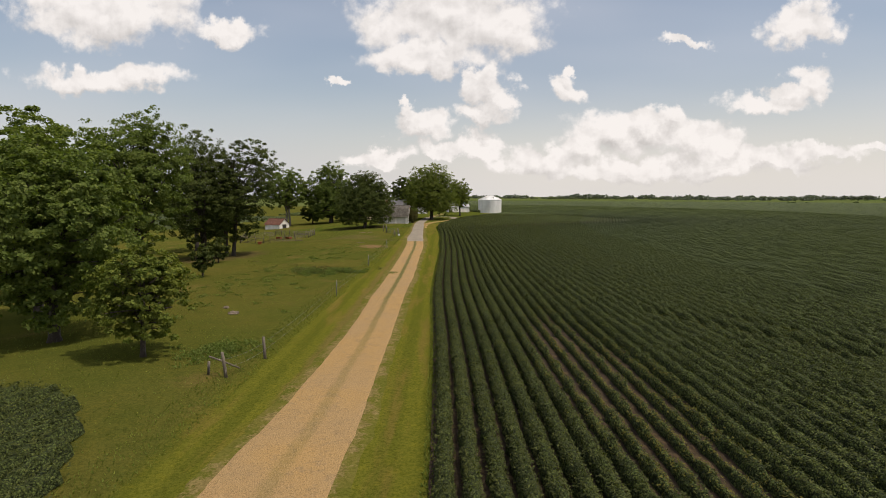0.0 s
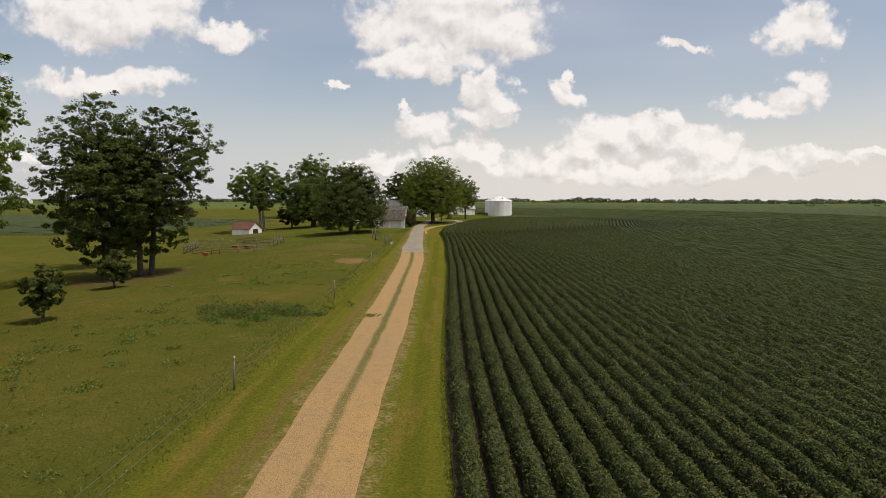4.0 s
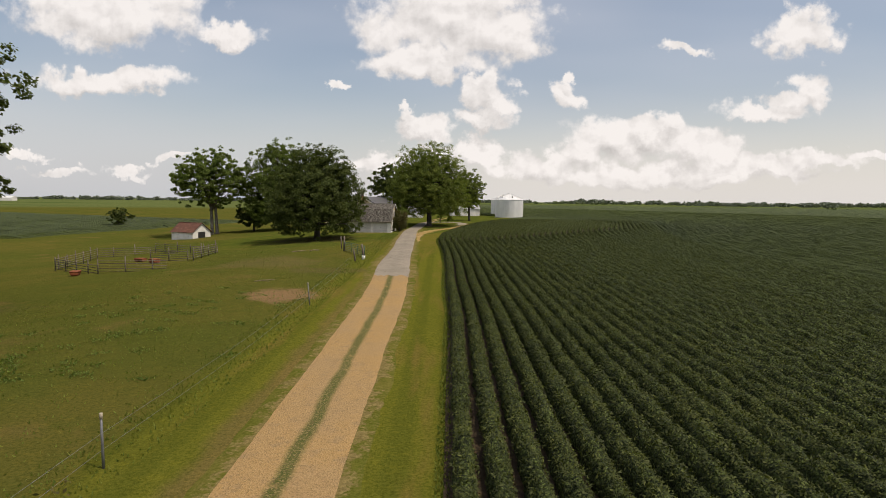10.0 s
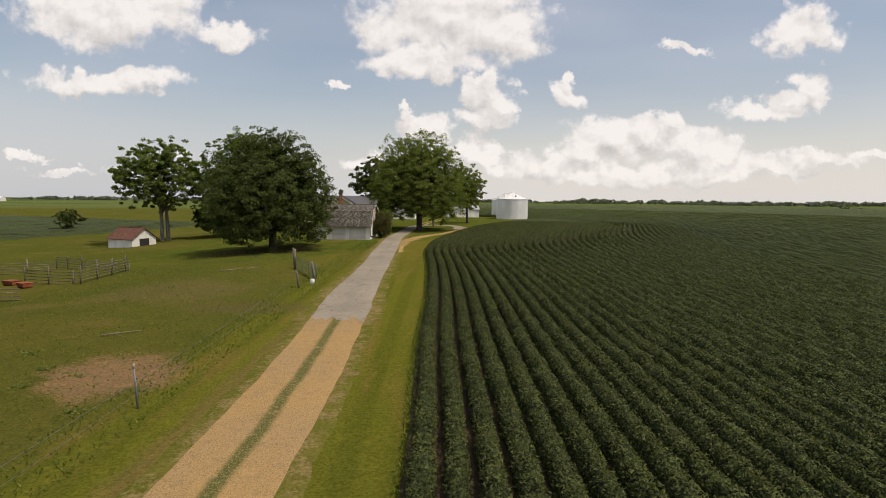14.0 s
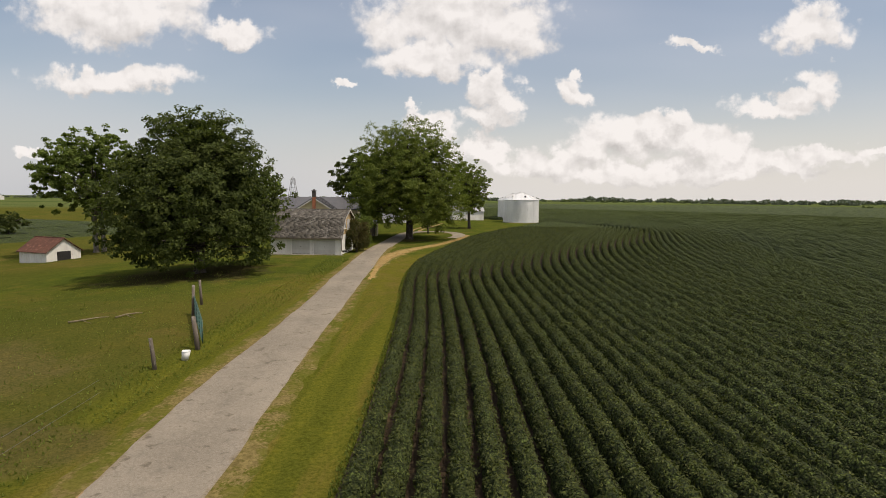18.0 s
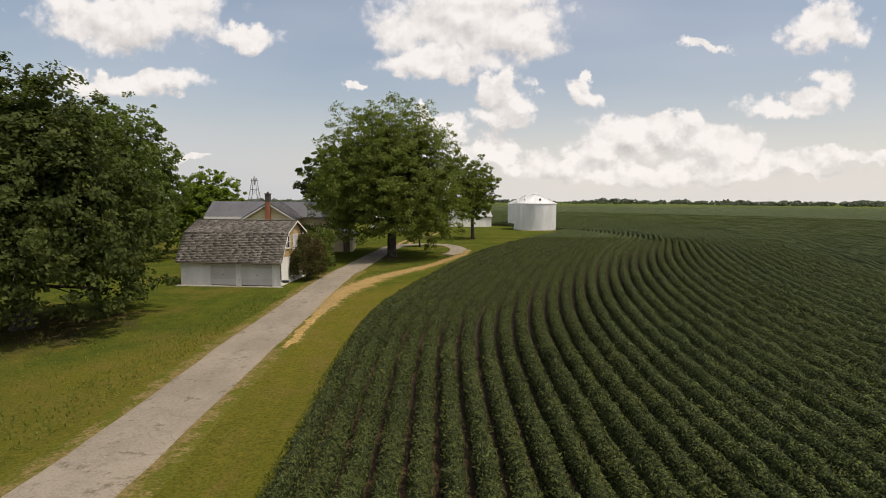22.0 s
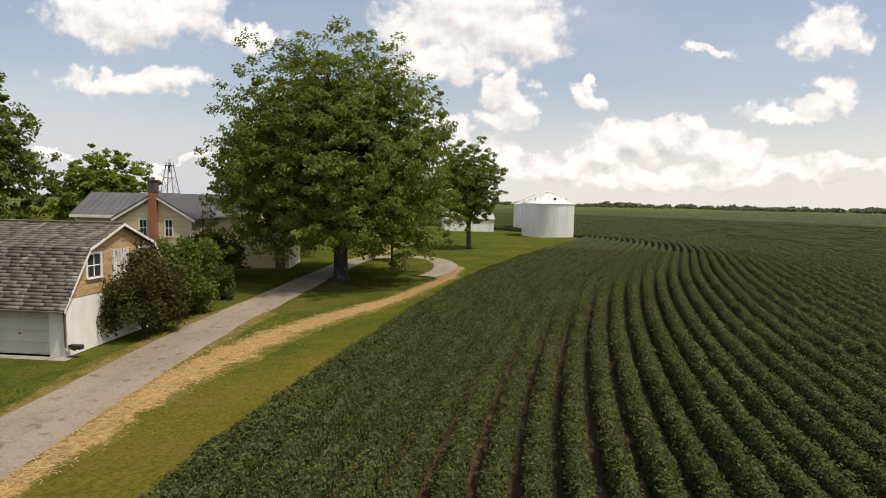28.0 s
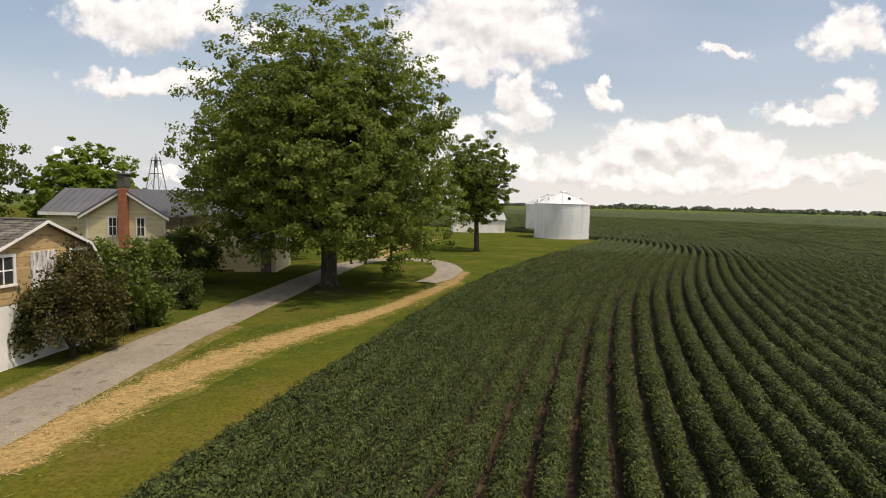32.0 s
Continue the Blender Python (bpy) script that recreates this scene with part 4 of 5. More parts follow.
tree("low_tree", "low dark tree behind the shed", -45.0, 184.0, 5.6, 8.6, 0.5, LEAF_DARK, BARK, 29, 14000, 0.3, 20, 0.25)
tree("low_tree", "low dark tree behind the shed", -38.0, 182.0, 6.0, 7.4, 0.5, LEAF_DARK, BARK, 30, 12000, 0.3, 18, 0.25)
tree("lone_bush", "lone dark bushy tree in the pasture", -90.0, 210.0, 5.4, 7.6, 0.3, LEAF_DARK, BARK, 31, 9000, 0.24, 16, 0.15, stems=2)
# the grove by the start of the drive
tree("walnut_tree", "tall walnut with clear leaning trunk in the pasture", -35.8, 60.2, 20.9, 15.2, 3.8, LEAF_MID, BARK, 41, 60000, 0.21, 40, 0.38)
tree("walnut_tree", "tall dark walnut in the pasture grove", -40.8, 88.6, 21.0, 15.8, 0.9, LEAF_DARK, BARK, 42, 56000, 0.22, 46, 0.3, stems=2)
tree("walnut_tree", "tall dark walnut reaching over the pasture", -36.6, 89.3, 19.8, 13.3, 0.9, LEAF_DARK, BARK, 43, 52000, 0.22, 46, 0.3, stems=2, skew=(4.5, 0))
tree("walnut_tree", "walnut standing behind the grove", -48.6, 104.9, 21.3, 16.7, 2.7, LEAF_DARK, BARK, 44, 18000, 0.3, 30, 0.4)
tree("walnut_tree", "walnut standing behind the grove", -55.1, 82.7, 21.5, 18.4, 2.7, LEAF_MID, BARK, 45, 18000, 0.3, 30, 0.4)
tree("walnut_tree", "leafy walnut at the grove's near side", -42.8, 52.8, 18.9, 15.3, 2.3, LEAF_MID, BARK, 46, 36000, 0.27, 32, 0.38)
tree("walnut_tree", "leafy low-crowned walnut by the field corner", -25.3, 29.8, 14.1, 12.4, 0.6, LEAF_MID, BARK, 47, 60000, 0.2, 38, 0.34)
tree("walnut_tree", "leafy walnut behind the field corner", -32.4, 38.3, 17.6, 14.1, 1.6, LEAF_MID, BARK, 48, 40000, 0.24, 34, 0.36)
tree("walnut_tree", "walnut standing behind the grove", -52.7, 65.4, 21.6, 17.9, 2.1, LEAF_DARK, BARK, 50, 16000, 0.3, 28, 0.38)
tree("sapling", "yellow-green young tree in front of the grove", -16.8, 25.0, 6.9, 6.2, 0.4, LEAF_YELLOW, BARK, 49, 22000, 0.15, 24, 0.14)
tree("sapling", "low bushy sapling under the walnuts", -34.3, 79.6, 3.9, 3.7, 0.2, LEAF_DARK, BARK, 51, 6000, 0.2, 12, 0.1)
tree("sapling", "low bushy sapling in the pasture", -29.2, 62.1, 4.1, 3.4, 0.2, LEAF_DARK, BARK, 52, 7000, 0.18, 12, 0.1)


def shrub(name, label, x, y, tall, wx, wy, leaf, seed, leaves=6000, size=0.13, lobes=9, upright=False):
    rnd = np.random.RandomState(seed)
    base = thing(name, label, "shrub", x, y)
    bm = bmesh.new()
    for _ in range(9):
        a, q = rnd.uniform(0, math.tau), rnd.uniform(0.3, 0.8)
        tip = (math.cos(a) * wx * 0.5 * q, math.sin(a) * wy * 0.5 * q, tall * rnd.uniform(0.6, 0.95))
        tube([(rnd.uniform(-.15, .15), rnd.uniform(-.15, .15), -0.05), (tip[0] * 0.4, tip[1] * 0.4, tip[2] * 0.5), tip], [0.045, 0.03, 0.008], 5, bm)
    part("stem", bm, BARK, base)
    lc = np.column_stack([rnd.uniform(-0.36, 0.36, lobes) * wx, rnd.uniform(-0.36, 0.36, lobes) * wy, tall * rnd.uniform(0.25, 0.8, lobes)])
    lc[:, 2] *= 1 - 0.5 * (np.abs(lc[:, 0]) / wx + np.abs(lc[:, 1]) / wy)
    lr = rnd.uniform(0.16, 0.3, lobes) * min(wx, wy, tall * 1.6) * (0.6 if upright else 1.0)
    if upright:                                  # loose, rising shoots
        lc[:, 2] = tall * rnd.uniform(0.15, 0.92, lobes)
    clumps = max(leaves // 28, 20)
    pick = rnd.randint(0, lobes, clumps)
    d = rnd.randn(clumps, 3)
    d /= np.linalg.norm(d, axis=1)[:, None]
    cc = lc[pick] + d * (lr[pick] * rnd.uniform(0.4, 1.25, clumps))[:, None]
    if upright:
        cc[:, 2] += np.abs(rnd.randn(clumps)) * 0.1 * tall
    who = rnd.randint(0, clumps, leaves)
    e = rnd.randn(leaves, 3)
    e /= np.linalg.norm(e, axis=1)[:, None]
    at = cc[who] + e * rnd.rand(leaves, 1) ** 0.5 * (rnd.uniform(0.05, 0.14, clumps)[who] * (tall + 0.6))[:, None]
    at = at[at[:, 2] > 0.05]
    lv, lf = leaf_cards(at, size, rnd, 0.4)
    part("foliage", mesh_of("foliage", lv, lf, leaf), None, base)
    return base


# ---------------------------------------------------------------- garage
def window(parent, w, h, x, y, z, axis, out, cols=2, rows=2, surround=WHITE_PAINT, trim=0.1):
    """A sash window set in a wall: surround, panes and glazing bars. axis: along which the wall runs; out: which way it faces."""
    def b(a0, a1, d0, d1, z0, z1, bm=None):
        d0, d1 = sorted((d0 * out, d1 * out))
        return box(x + a0, x + a1, y + d0, y + d1, z + z0, z + z1, 0, bm) if axis == "x" else box(x + d0, x + d1, y + a0, y + a1, z + z0, z + z1, 0, bm)
    frame_ob = b(-w / 2 - trim, -w / 2, -0.02, 0.045, -0.06, h + trim)
    for a in ((w / 2, w / 2 + trim, -0.02, 0.045, -0.06, h + trim), (-w / 2 - trim, w / 2 + trim, -0.02, 0.05, h, h + trim)):
        b(*a, frame_ob)
    win = part("window", frame_ob, surround, parent, "white painted sash window")
    part("sill", b(-w / 2 - trim, w / 2 + trim, -0.02, 0.09, -0.1, -0.03), surround, win)
    for i in range(cols):
        for j in range(rows):
            part("pane", b(-w / 2 + w * i / cols, -w / 2 + w * (i + 1) / cols, 0.004, 0.012, h * j / rows, h * (j + 1) / rows), GLASS, win)
    bars = bmesh.new()
    for i in range(1, cols):
        b(-w / 2 + w * i / cols - 0.02, -w / 2 + w * i / cols + 0.02, 0.0, 0.03, 0, h, bars)
    for j in range(1, rows):
        b(-w / 2, w / 2, 0.0, 0.032, h * j / rows - 0.022, h * j / rows + 0.022, bars)
    part("glazing_bars", bars, surround, win)
    return win


def course(name, parent, mat, x0, x1, p0, p1, count, seed, piece=(0.5, 1.4), lift=0.03, single=False):
    """Courses of roofing from p0 (y, z at the eave) up to p1, each course of overlapping pieces of uneven length."""
    rnd = np.random.RandomState(seed)
    p0, p1 = np.array(p0, float), np.array(p1, float)
    up = (p1 - p0) / count
    nrm = np.array([-up[1], up[0]]) / np.linalg.norm(up)
    if nrm[1] < 0:
        nrm = -nrm
    verts, faces = [], []
    for c in range(count):
        a = p0 + up * c
        x = x0 + rnd.uniform(-0.03, 0.0)
        while x < x1:
            e = min(x + rnd.uniform(*piece), x1 + rnd.uniform(0, 0.03))
            t = lift * rnd.uniform(0.6, 1.7)
            slip = rnd.uniform(-0.035, 0.02)
            lo, hi = a + up * slip, a + up * 1.08
            i = 0 if single else len(verts)
            if single:
                verts, faces = [], []
            for q, l in ((lo, 0.004), (hi, 0.004)):
                for xx in (x + 0.006, e - 0.006):
                    verts.append((xx, *(q + nrm * l)))
            for q, l in ((lo, 0.004 + t), (hi, 0.01)):
                for xx in (x + 0.006, e - 0.006):
                    verts.append((xx, *(q + nrm * l)))
            faces += [(i + 4, i + 5, i + 7, i + 6), (i, i + 4, i + 6, i + 2), (i + 1, i + 3, i + 7, i + 5), (i, i + 1, i + 5, i + 4), (i + 2, i + 6, i + 7, i + 3)]
            x = e
            if single:
                part(name, mesh_of(name, np.array(verts), np.array(faces), mat), None, parent)
    if single:
        return None
    return part(name, mesh_of(name, np.array(verts), np.array(faces), mat), None, parent, "weathered grey wooden roof shingles")


def build_garage():
    w, d = 7.7, 6.4              # along the front, and front to back
    g = thing("garage", "old white and tan gambrel-roofed garage with worn shingles", "garage", -11.8, 158.6, 0.2, -3, size=1.06)
    eave, brk, peak = 1.9, (1.1, 3.85), 4.75
    # walls, with thickness, local x from -w to 0, y from 0 to d
    doors = ((-5.4, -3.4), (-3.0, -0.6))
    bm = bmesh.new()
    xs = [-w, doors[0][0], doors[0][1], doors[1][0], doors[1][1], 0]
    for a, b in ((xs[0], xs[1]), (xs[2], xs[3]), (xs[4], xs[5])):
        box(a, b, 0, 0.16, -0.3, eave, 0, bm)
    box(-w, 0, 0.0, 0.16, eave - 0.12, eave + 0.1, 0, bm)
    part("front_wall", bm, WHITE_PAINT, g, "chalky white painted wall")
    part("back_wall", box(-w, 0, d - 0.16, d, -0.3, eave + 0.1), WHITE_PAINT, g)
    for x0, nm in ((-0.16, "gable_wall"), (-w, "far_gable_wall")):
        part(nm + "_base", box(x0, x0 + 0.16, 0.16, d - 0.16, -0.3, eave + 0.15), WHITE_PAINT, g, "white painted block wall")
        out = [(0.05, eave + 0.15), (d - 0.05, eave + 0.15), (d - brk[0] + 0.05, brk[1] - 0.1), (d / 2, peak - 0.1), (brk[0] - 0.05, brk[1] - 0.1)]
        part(nm, prism(out, 0.16, "x", x0), TAN, g, "faded tan boarded gable")
        # boards of the gable
        z = eave + 0.17
        while z < peak - 0.25:
            half = d / 2 - 0.08 - (max(z + 0.2 - eave, 0) * (brk[0] / (brk[1] - eave)) if z + 0.2 < brk[1] else brk[0] + (z + 0.2 - brk[1]) * (d / 2 - brk[0]) / (peak - brk[1]))
            if half > 0.1:
                xx = 0.0 if x0 > -1 else -w - 0.02
                part("board", box(xx, xx + 0.02, d / 2 - half, d / 2 + half, z, z + 0.2, 0.004), TAN, g)
            z += 0.212
    # sectional doors set back in the openings
    for a, b in doors:
        door = part("garage_door", box(a, b, 0.07, 0.11, 0.0, eave - 0.12), DOOR_PAINT, g, "off-white sectional garage door")
        for k in range(4):
            h = (eave - 0.14) / 4
            part("door_panel", box(a + 0.03, b - 0.03, 0.05, 0.08, k * h + 0.02, (k + 1) * h - 0.01, 0.01), PEELING if k == 0 and a > -3.0 else DOOR_PAINT, door)
        part("handle", box((a + b) / 2 - 0.06, (a + b) / 2 + 0.06, 0.02, 0.05, 0.75, 0.79, 0.008), DARK_METAL, door)
    part("corner_board", box(-0.1, 0.02, -0.02, 0.0, -0.1, eave), WHITE_PAINT, g)
    # roof
    for s, nm in ((0, "front"), (1, "back")):
        flip = (lambda y: y) if s == 0 else (lambda y: d - y)
        low = [(flip(-0.28), eave - 0.16), (flip(brk[0]), brk[1]), (flip(brk[0] + 0.02), brk[1] - 0.09), (flip(-0.16), eave - 0.2)]
        up = [(flip(brk[0]), brk[1]), (flip(d / 2), peak), (flip(d / 2), peak - 0.09), (flip(brk[0]), brk[1] - 0.1)]
        deck = part("roof_" + nm, prism(low, w + 0.5, "x", -w - 0.25), OLD_WOOD, g)
        part("roof_upper_" + nm, prism(up, w + 0.5, "x", -w - 0.25), OLD_WOOD, g)
        if s == 0:
            course("shingle", g, SHINGLE, -w - 0.27, 0.27, (flip(-0.32), eave - 0.17), (flip(brk[0]), brk[1]), 18, 61, (0.35, 1.05), 0.022, single=True)
            course("shingle", g, SHINGLE, -w - 0.27, 0.27, (flip(brk[0] - 0.04), brk[1] - 0.01), (flip(d / 2), peak), 12, 62, (0.35, 1.05), 0.022, single=True)
        else:
            course("shingles", g, SHINGLE, -w - 0.27, 0.27, (flip(-0.32), eave - 0.17), (flip(brk[0]), brk[1]), 12, 63)
            course("shingles", g, SHINGLE, -w - 0.27, 0.27, (flip(brk[0] - 0.04), brk[1] - 0.01), (flip(d / 2), peak), 10, 64)
        for xx in (0.25, -w - 0.28):
            part("verge_board", prism([(flip(-0.3), eave - 0.28), (flip(-0.3), eave - 0.16), (flip(brk[0]), brk[1] + 0.01), (flip(brk[0] + 0.08), brk[1] - 0.06)], 0.03, "x", xx), WHITE_PAINT, g)
            part("verge_board", prism([(flip(brk[0]), brk[1] - 0.1), (flip(brk[0]), brk[1] + 0.01), (flip(d / 2), peak + 0.01), (flip(d / 2), peak - 0.1)], 0.03, "x", xx), WHITE_PAINT, g)
    part("ridge_cap", box(-w - 0.27, 0.27, d / 2 - 0.12, d / 2 + 0.12, peak - 0.02, peak + 0.05, 0.02), SHINGLE, g)
    # gable windows and loft door
    window(g, 0.72, 0.85, 0.02, d / 2 - 1.6, 2.75, "y", 1)
    window(g, 0.72, 0.85, 0.02, d / 2 + 1.6, 2.75, "y", 1)
    loft = part("loft_door", box(0.02, 0.06, d / 2 - 0.54, d / 2 + 0.54, 2.4, 3.7), PEELING, g, "peeling white loft door")
    for k in range(7):
        part("plank", box(0.06, 0.075, d / 2 - 0.535 + k * 0.154, d / 2 - 0.395 + k * 0.154, 2.41, 3.69, 0.004), PEELING, loft)
    # gutter, spout and stone step
    part("gutter", box(-w - 0.2, 0.22, -0.36, -0.27, eave - 0.26, eave - 0.18, 0.02), OLD_WOOD, g)
    part("downspout", tube([(0.12, -0.3, eave - 0.2), (0.1, -0.1, eave - 0.35), (0.1, -0.06, 0.35), (0.35, 0.1, 0.22)], 0.045, 8), OLD_WOOD, g)
    part("spout_box", box(0.12, 0.62, -0.02, 0.2, 0.26, 0.42, 0.02), DARK_METAL, g, "dark metal box on the wall")
    part("apron", box(-w - 0.25, 0.3, -0.38, -0.002, -0.3, -0.04, 0.03), CONCRETE, g, "crumbling concrete apron")
    return g


build_garage()
shrub("shrub", "brownish airy shrub against the garage gable", -10.6, 162.0, 3.5, 2.9, 4.4, LEAF_RUSTY, 71, 17000, 0.11, 24, True)
shrub("vine_shrub", "green vine and shrub climbing the garage corner", -10.8, 166.2, 3.4, 2.8, 4.4, LEAF_MID, 72, 18000, 0.14, 24, True)
shrub("vine_shrub", "green vine climbing the garage wall", -11.5, 166.3, 4.6, 0.8, 1.8, LEAF_MID, 73, 6000, 0.14)
shrub("shrub", "dark green shrub beside the house", -11.8, 171.0, 2.2, 2.8, 3.0, LEAF_DARK, 74, 7000, 0.13)
shrub("shrub", "big dark shrub against the house corner", -15.2, 179.0, 3.9, 5.4, 3.8, LEAF_DARK, 75, 14000, 0.15)


# ---------------------------------------------------------------- house
def build_house():
    h = thing("farmhouse", "pale yellow clapboard farmhouse with grey metal roof", "house", -20.2, 180.6, 0.5, 6, size=1.13)
    hw, eave, peak = 2.35, 4.0, 5.45
    deep = 4.6                      # the wing that faces the drive
    outline = [(-hw, -0.3), (hw, -0.3), (hw, eave), (0, peak - 0.12), (-hw, eave)]
    part("wall_wing_front", prism(outline, 0.2, "y", 0.0), SIDING, h)
    for s in (-1, 1):
        part("wall_wing_side", box(min(s * hw, s * (hw - 0.2)), max(s * hw, s * (hw - 0.2)), 0.2, deep, -0.3, eave), SIDING, h)
    part("wall_main", box(-7.6, 5.4, deep, deep + 0.2, -0.3, eave), SIDING, h)
    part("wall_main_back", box(-7.6, 5.4, deep + 5.3, deep + 5.5, -0.3, eave), SIDING, h)
    for x in (-7.6, 5.2):
        part("wall_main_gable", prism([(deep + 0.2, -0.3), (deep + 5.3, -0.3), (deep + 5.3, eave), (deep + 2.75, peak - 0.12), (deep + 0.2, eave)], 0.2, "x", x), SIDING, h)
    # clapboards on the sides that show
    z = -0.15
    while z < peak - 0.3:
        half = hw if z + 0.13 < eave else hw * (peak - 0.12 - z - 0.13) / (peak - 0.12 - eave)
        if half > 0.1:
            part("clapboard", prism([(-0.03, z), (0.0, z), (0.0, z + 0.14), (-0.008, z + 0.14)], 2 * half, "x", -half), SIDING, h)
        if z + 0.13 < eave:
            part("clapboard", prism([(deep - 0.03, z), (deep, z), (deep, z + 0.14), (deep - 0.008, z + 0.14)], 7.6 - hw, "x", -7.6), SIDING, h)
            part("clapboard", prism([(hw + 0.03, z), (hw, z), (hw, z + 0.14), (hw + 0.008, z + 0.14)], deep, "y", 0.0), SIDING, h)
        z += 0.142
    for x in (-hw - 0.035, hw - 0.075):
        part("corner_board", box(x, x + 0.11, -0.045, 0.0, -0.2, eave - 0.02), WHITE_PAINT, h)
    # roofs: two slopes over the wing, two over the main block
    over, t = 0.35, 0.09
    k = (peak - eave) / hw
    for s in (-1, 1):
        pts = [(0, peak), (s * (hw + over), eave - k * over), (s * (hw + over), eave - k * over - t), (0, peak - t)]
        part("roof_wing", prism(pts, deep + 2.9 + over, "y", -over), ROOF_METAL, h)
        for q in range(20):
            y = -over + q * (deep + 2.9 + over) / 19.5
            part("roof_rib", prism([(0, peak + 0.028), (s * (hw + over), eave - k * over + 0.028), (s * (hw + over), eave - k * over - 0.01), (0, peak - 0.01)], 0.05, "y", y), ROOF_METAL, h)
        part("verge_board", prism([(0, peak - t), (s * (hw + over), eave - k * over - t), (s * (hw + over), eave - k * over - t - 0.16), (0, peak - t - 0.16)], 0.04, "y", -over + 0.01), WHITE_PAINT, h)
    my, k2 = deep + 2.75, (peak + 0.02 - eave) / 2.75
    for s in (-1, 1):
        pts = [(my, peak + 0.02), (my + s * (2.75 + over), eave - k2 * over), (my + s * (2.75 + over), eave - k2 * over - t), (my, peak - t)]
        for x0, x1 in ((-7.95, -0.02), (0.0, 5.75)):
            part("roof_main", prism(pts, x1 - x0, "x", x0), ROOF_METAL, h)
        if s == -1:
            for q in range(30):
                x = -7.9 + q * 0.46
                if x < -hw - 0.5 or x > hw + 0.5:
                    part("roof_rib", prism([(my, peak + 0.05), (my + s * (2.75 + over), eave - k2 * over + 0.028), (my + s * (2.75 + over), eave - k2 * over - 0.01), (my, peak)], 0.05, "x", x), ROOF_METAL, h)
            part("fascia", box(-7.95, -hw - over, my - 2.75 - over - 0.03, my - 2.75 - over, eave - k2 * over - t - 0.14, eave - k2 * over - 0.01), WHITE_PAINT, h)
    # windows of the wing and of the main block
    for x, z in ((-0.78, 2.6), (0.9, 2.6), (-0.74, 0.8), (0.9, 0.8)):
        window(h, 0.42, 1.05, x, -0.03, z, "x", -1, 2, 2, trim=0.08)
    window(h, 0.5, 0.95, -3.6, deep - 0.03, 2.75, "x", -1, 2, 2)
    window(h, 0.5, 1.15, hw + 0.03, 2.2, 2.6, "y", 1, 2, 2)
    # brick chimney that leans against the gable
    stack = part("chimney", box(-0.21, 0.21, -0.5, -0.035, -0.3, peak + 0.05), MORTAR, h, "red brick chimney with darkened top")
    part("chimney_top", box(-0.24, 0.24, -0.53, 0.1, peak + 0.051, peak + 0.8, 0.02), BRICK_DARK, stack, "sooty grey brick top")
    part("chimney_cap", box(-0.3, 0.3, -0.6, 0.17, peak + 0.8, peak + 0.88, 0.02), BRICK_DARK, stack)
    part("flue", tube([(0, -0.2, peak + 0.85), (0, -0.2, peak + 1.05)], 0.11, 10), BRICK_DARK, stack)
    me = None
    rnd = random.Random(7)
    for c in range(80):
        z = -0.2 + c * 0.0725
        if z > peak:
            break
        for i in range(2):
            x = -0.21 + i * 0.2 + (0.03 if c % 2 else 0)
            if me is None:
                ob = part("brick", box(0, 0.185, -0.016, 0.0, 0, 0.062, 0.004), BRICK, stack)
                me = ob.data
            else:
                ob = part("brick", me, None, stack)
            ob.location = (min(x, 0.025), -0.5 - rnd.uniform(0, 0.006), z)
    side = None
    for c in range(0, 80):
        z = -0.2 + c * 0.0725
        if z > peak:
            break
        for s in (-1, 1):
            if side is None:
                ob = part("brick", box(0, 0.014, 0, 0.4, 0, 0.062, 0.004), BRICK, stack)
                side = ob.data
            else:
                ob = part("brick", side, None, stack)
            ob.location = (0.21 if s > 0 else -0.224, -0.48 + (0.03 if c % 2 else 0), z)
    # low rear wing to the side of the drive
    part("wall_annex", box(5.42, 8.2, deep - 1.2, deep + 3.2, -0.3, 1.9), SIDING, h, "pale yellow boarded annex")
    part("roof_annex", prism([(5.45, 2.75), (8.6, 1.95), (8.6, 1.87), (5.45, 2.67)], 5.0, "y", deep - 1.5), ROOF_METAL, h)
    door = part("door", box(7.2, 7.9, deep - 1.25, deep - 1.2, -0.1, 1.75), OLD_WOOD, h, "dark wooden side door")
    part("handle", box(7.28, 7.32, deep - 1.3, deep - 1.25, 0.85, 0.95), DARK_METAL, door)
    return h


build_house()


# ---------------------------------------------------------------- grain bins
def grain_bin(x, y, r, wall, label, seed):
    b = thing("grain_bin", label, "grain bin", x, y, None, 0, "grain bins")
    # corrugated wall
    segs, rings = 72, int(wall / 0.055)
    a = np.linspace(0, math.tau, segs, endpoint=False)
    zz = np.linspace(0, wall, rings)
    rr = r + 0.016 * np.sin(zz / 0.11 * math.tau / 1.0)
    v = np.stack([np.cos(a)[None] * rr[:, None], np.sin(a)[None] * rr[:, None], np.repeat(zz[:, None], segs, 1)], -1).reshape(-1, 3)
    i = np.arange(rings - 1)[:, None] * segs + np.arange(segs)[None]
    j = np.arange(rings - 1)[:, None] * segs + (np.arange(segs)[None] + 1) % segs
    part("wall", mesh_of("wall", v, np.stack([i, j, j + segs, i + segs], -1).reshape(-1, 4), GALVA, True), None, b, "corrugated galvanised steel wall")
    for k in range(1, 5):
        z = k * wall / 5
        part("sheet_seam", tube([(math.cos(q) * (r + 0.012), math.sin(q) * (r + 0.012), z) for q in np.linspace(0, math.tau, 49)], 0.014, 4), GALVA, b)
    for q in range(12):
        t = q * math.tau / 12 + 0.13
        m = Matrix.Rotation(t, 4, "Z")
        bm = box(r + 0.01, r + 0.035, -0.03, 0.03, 0.02, wall - 0.02)
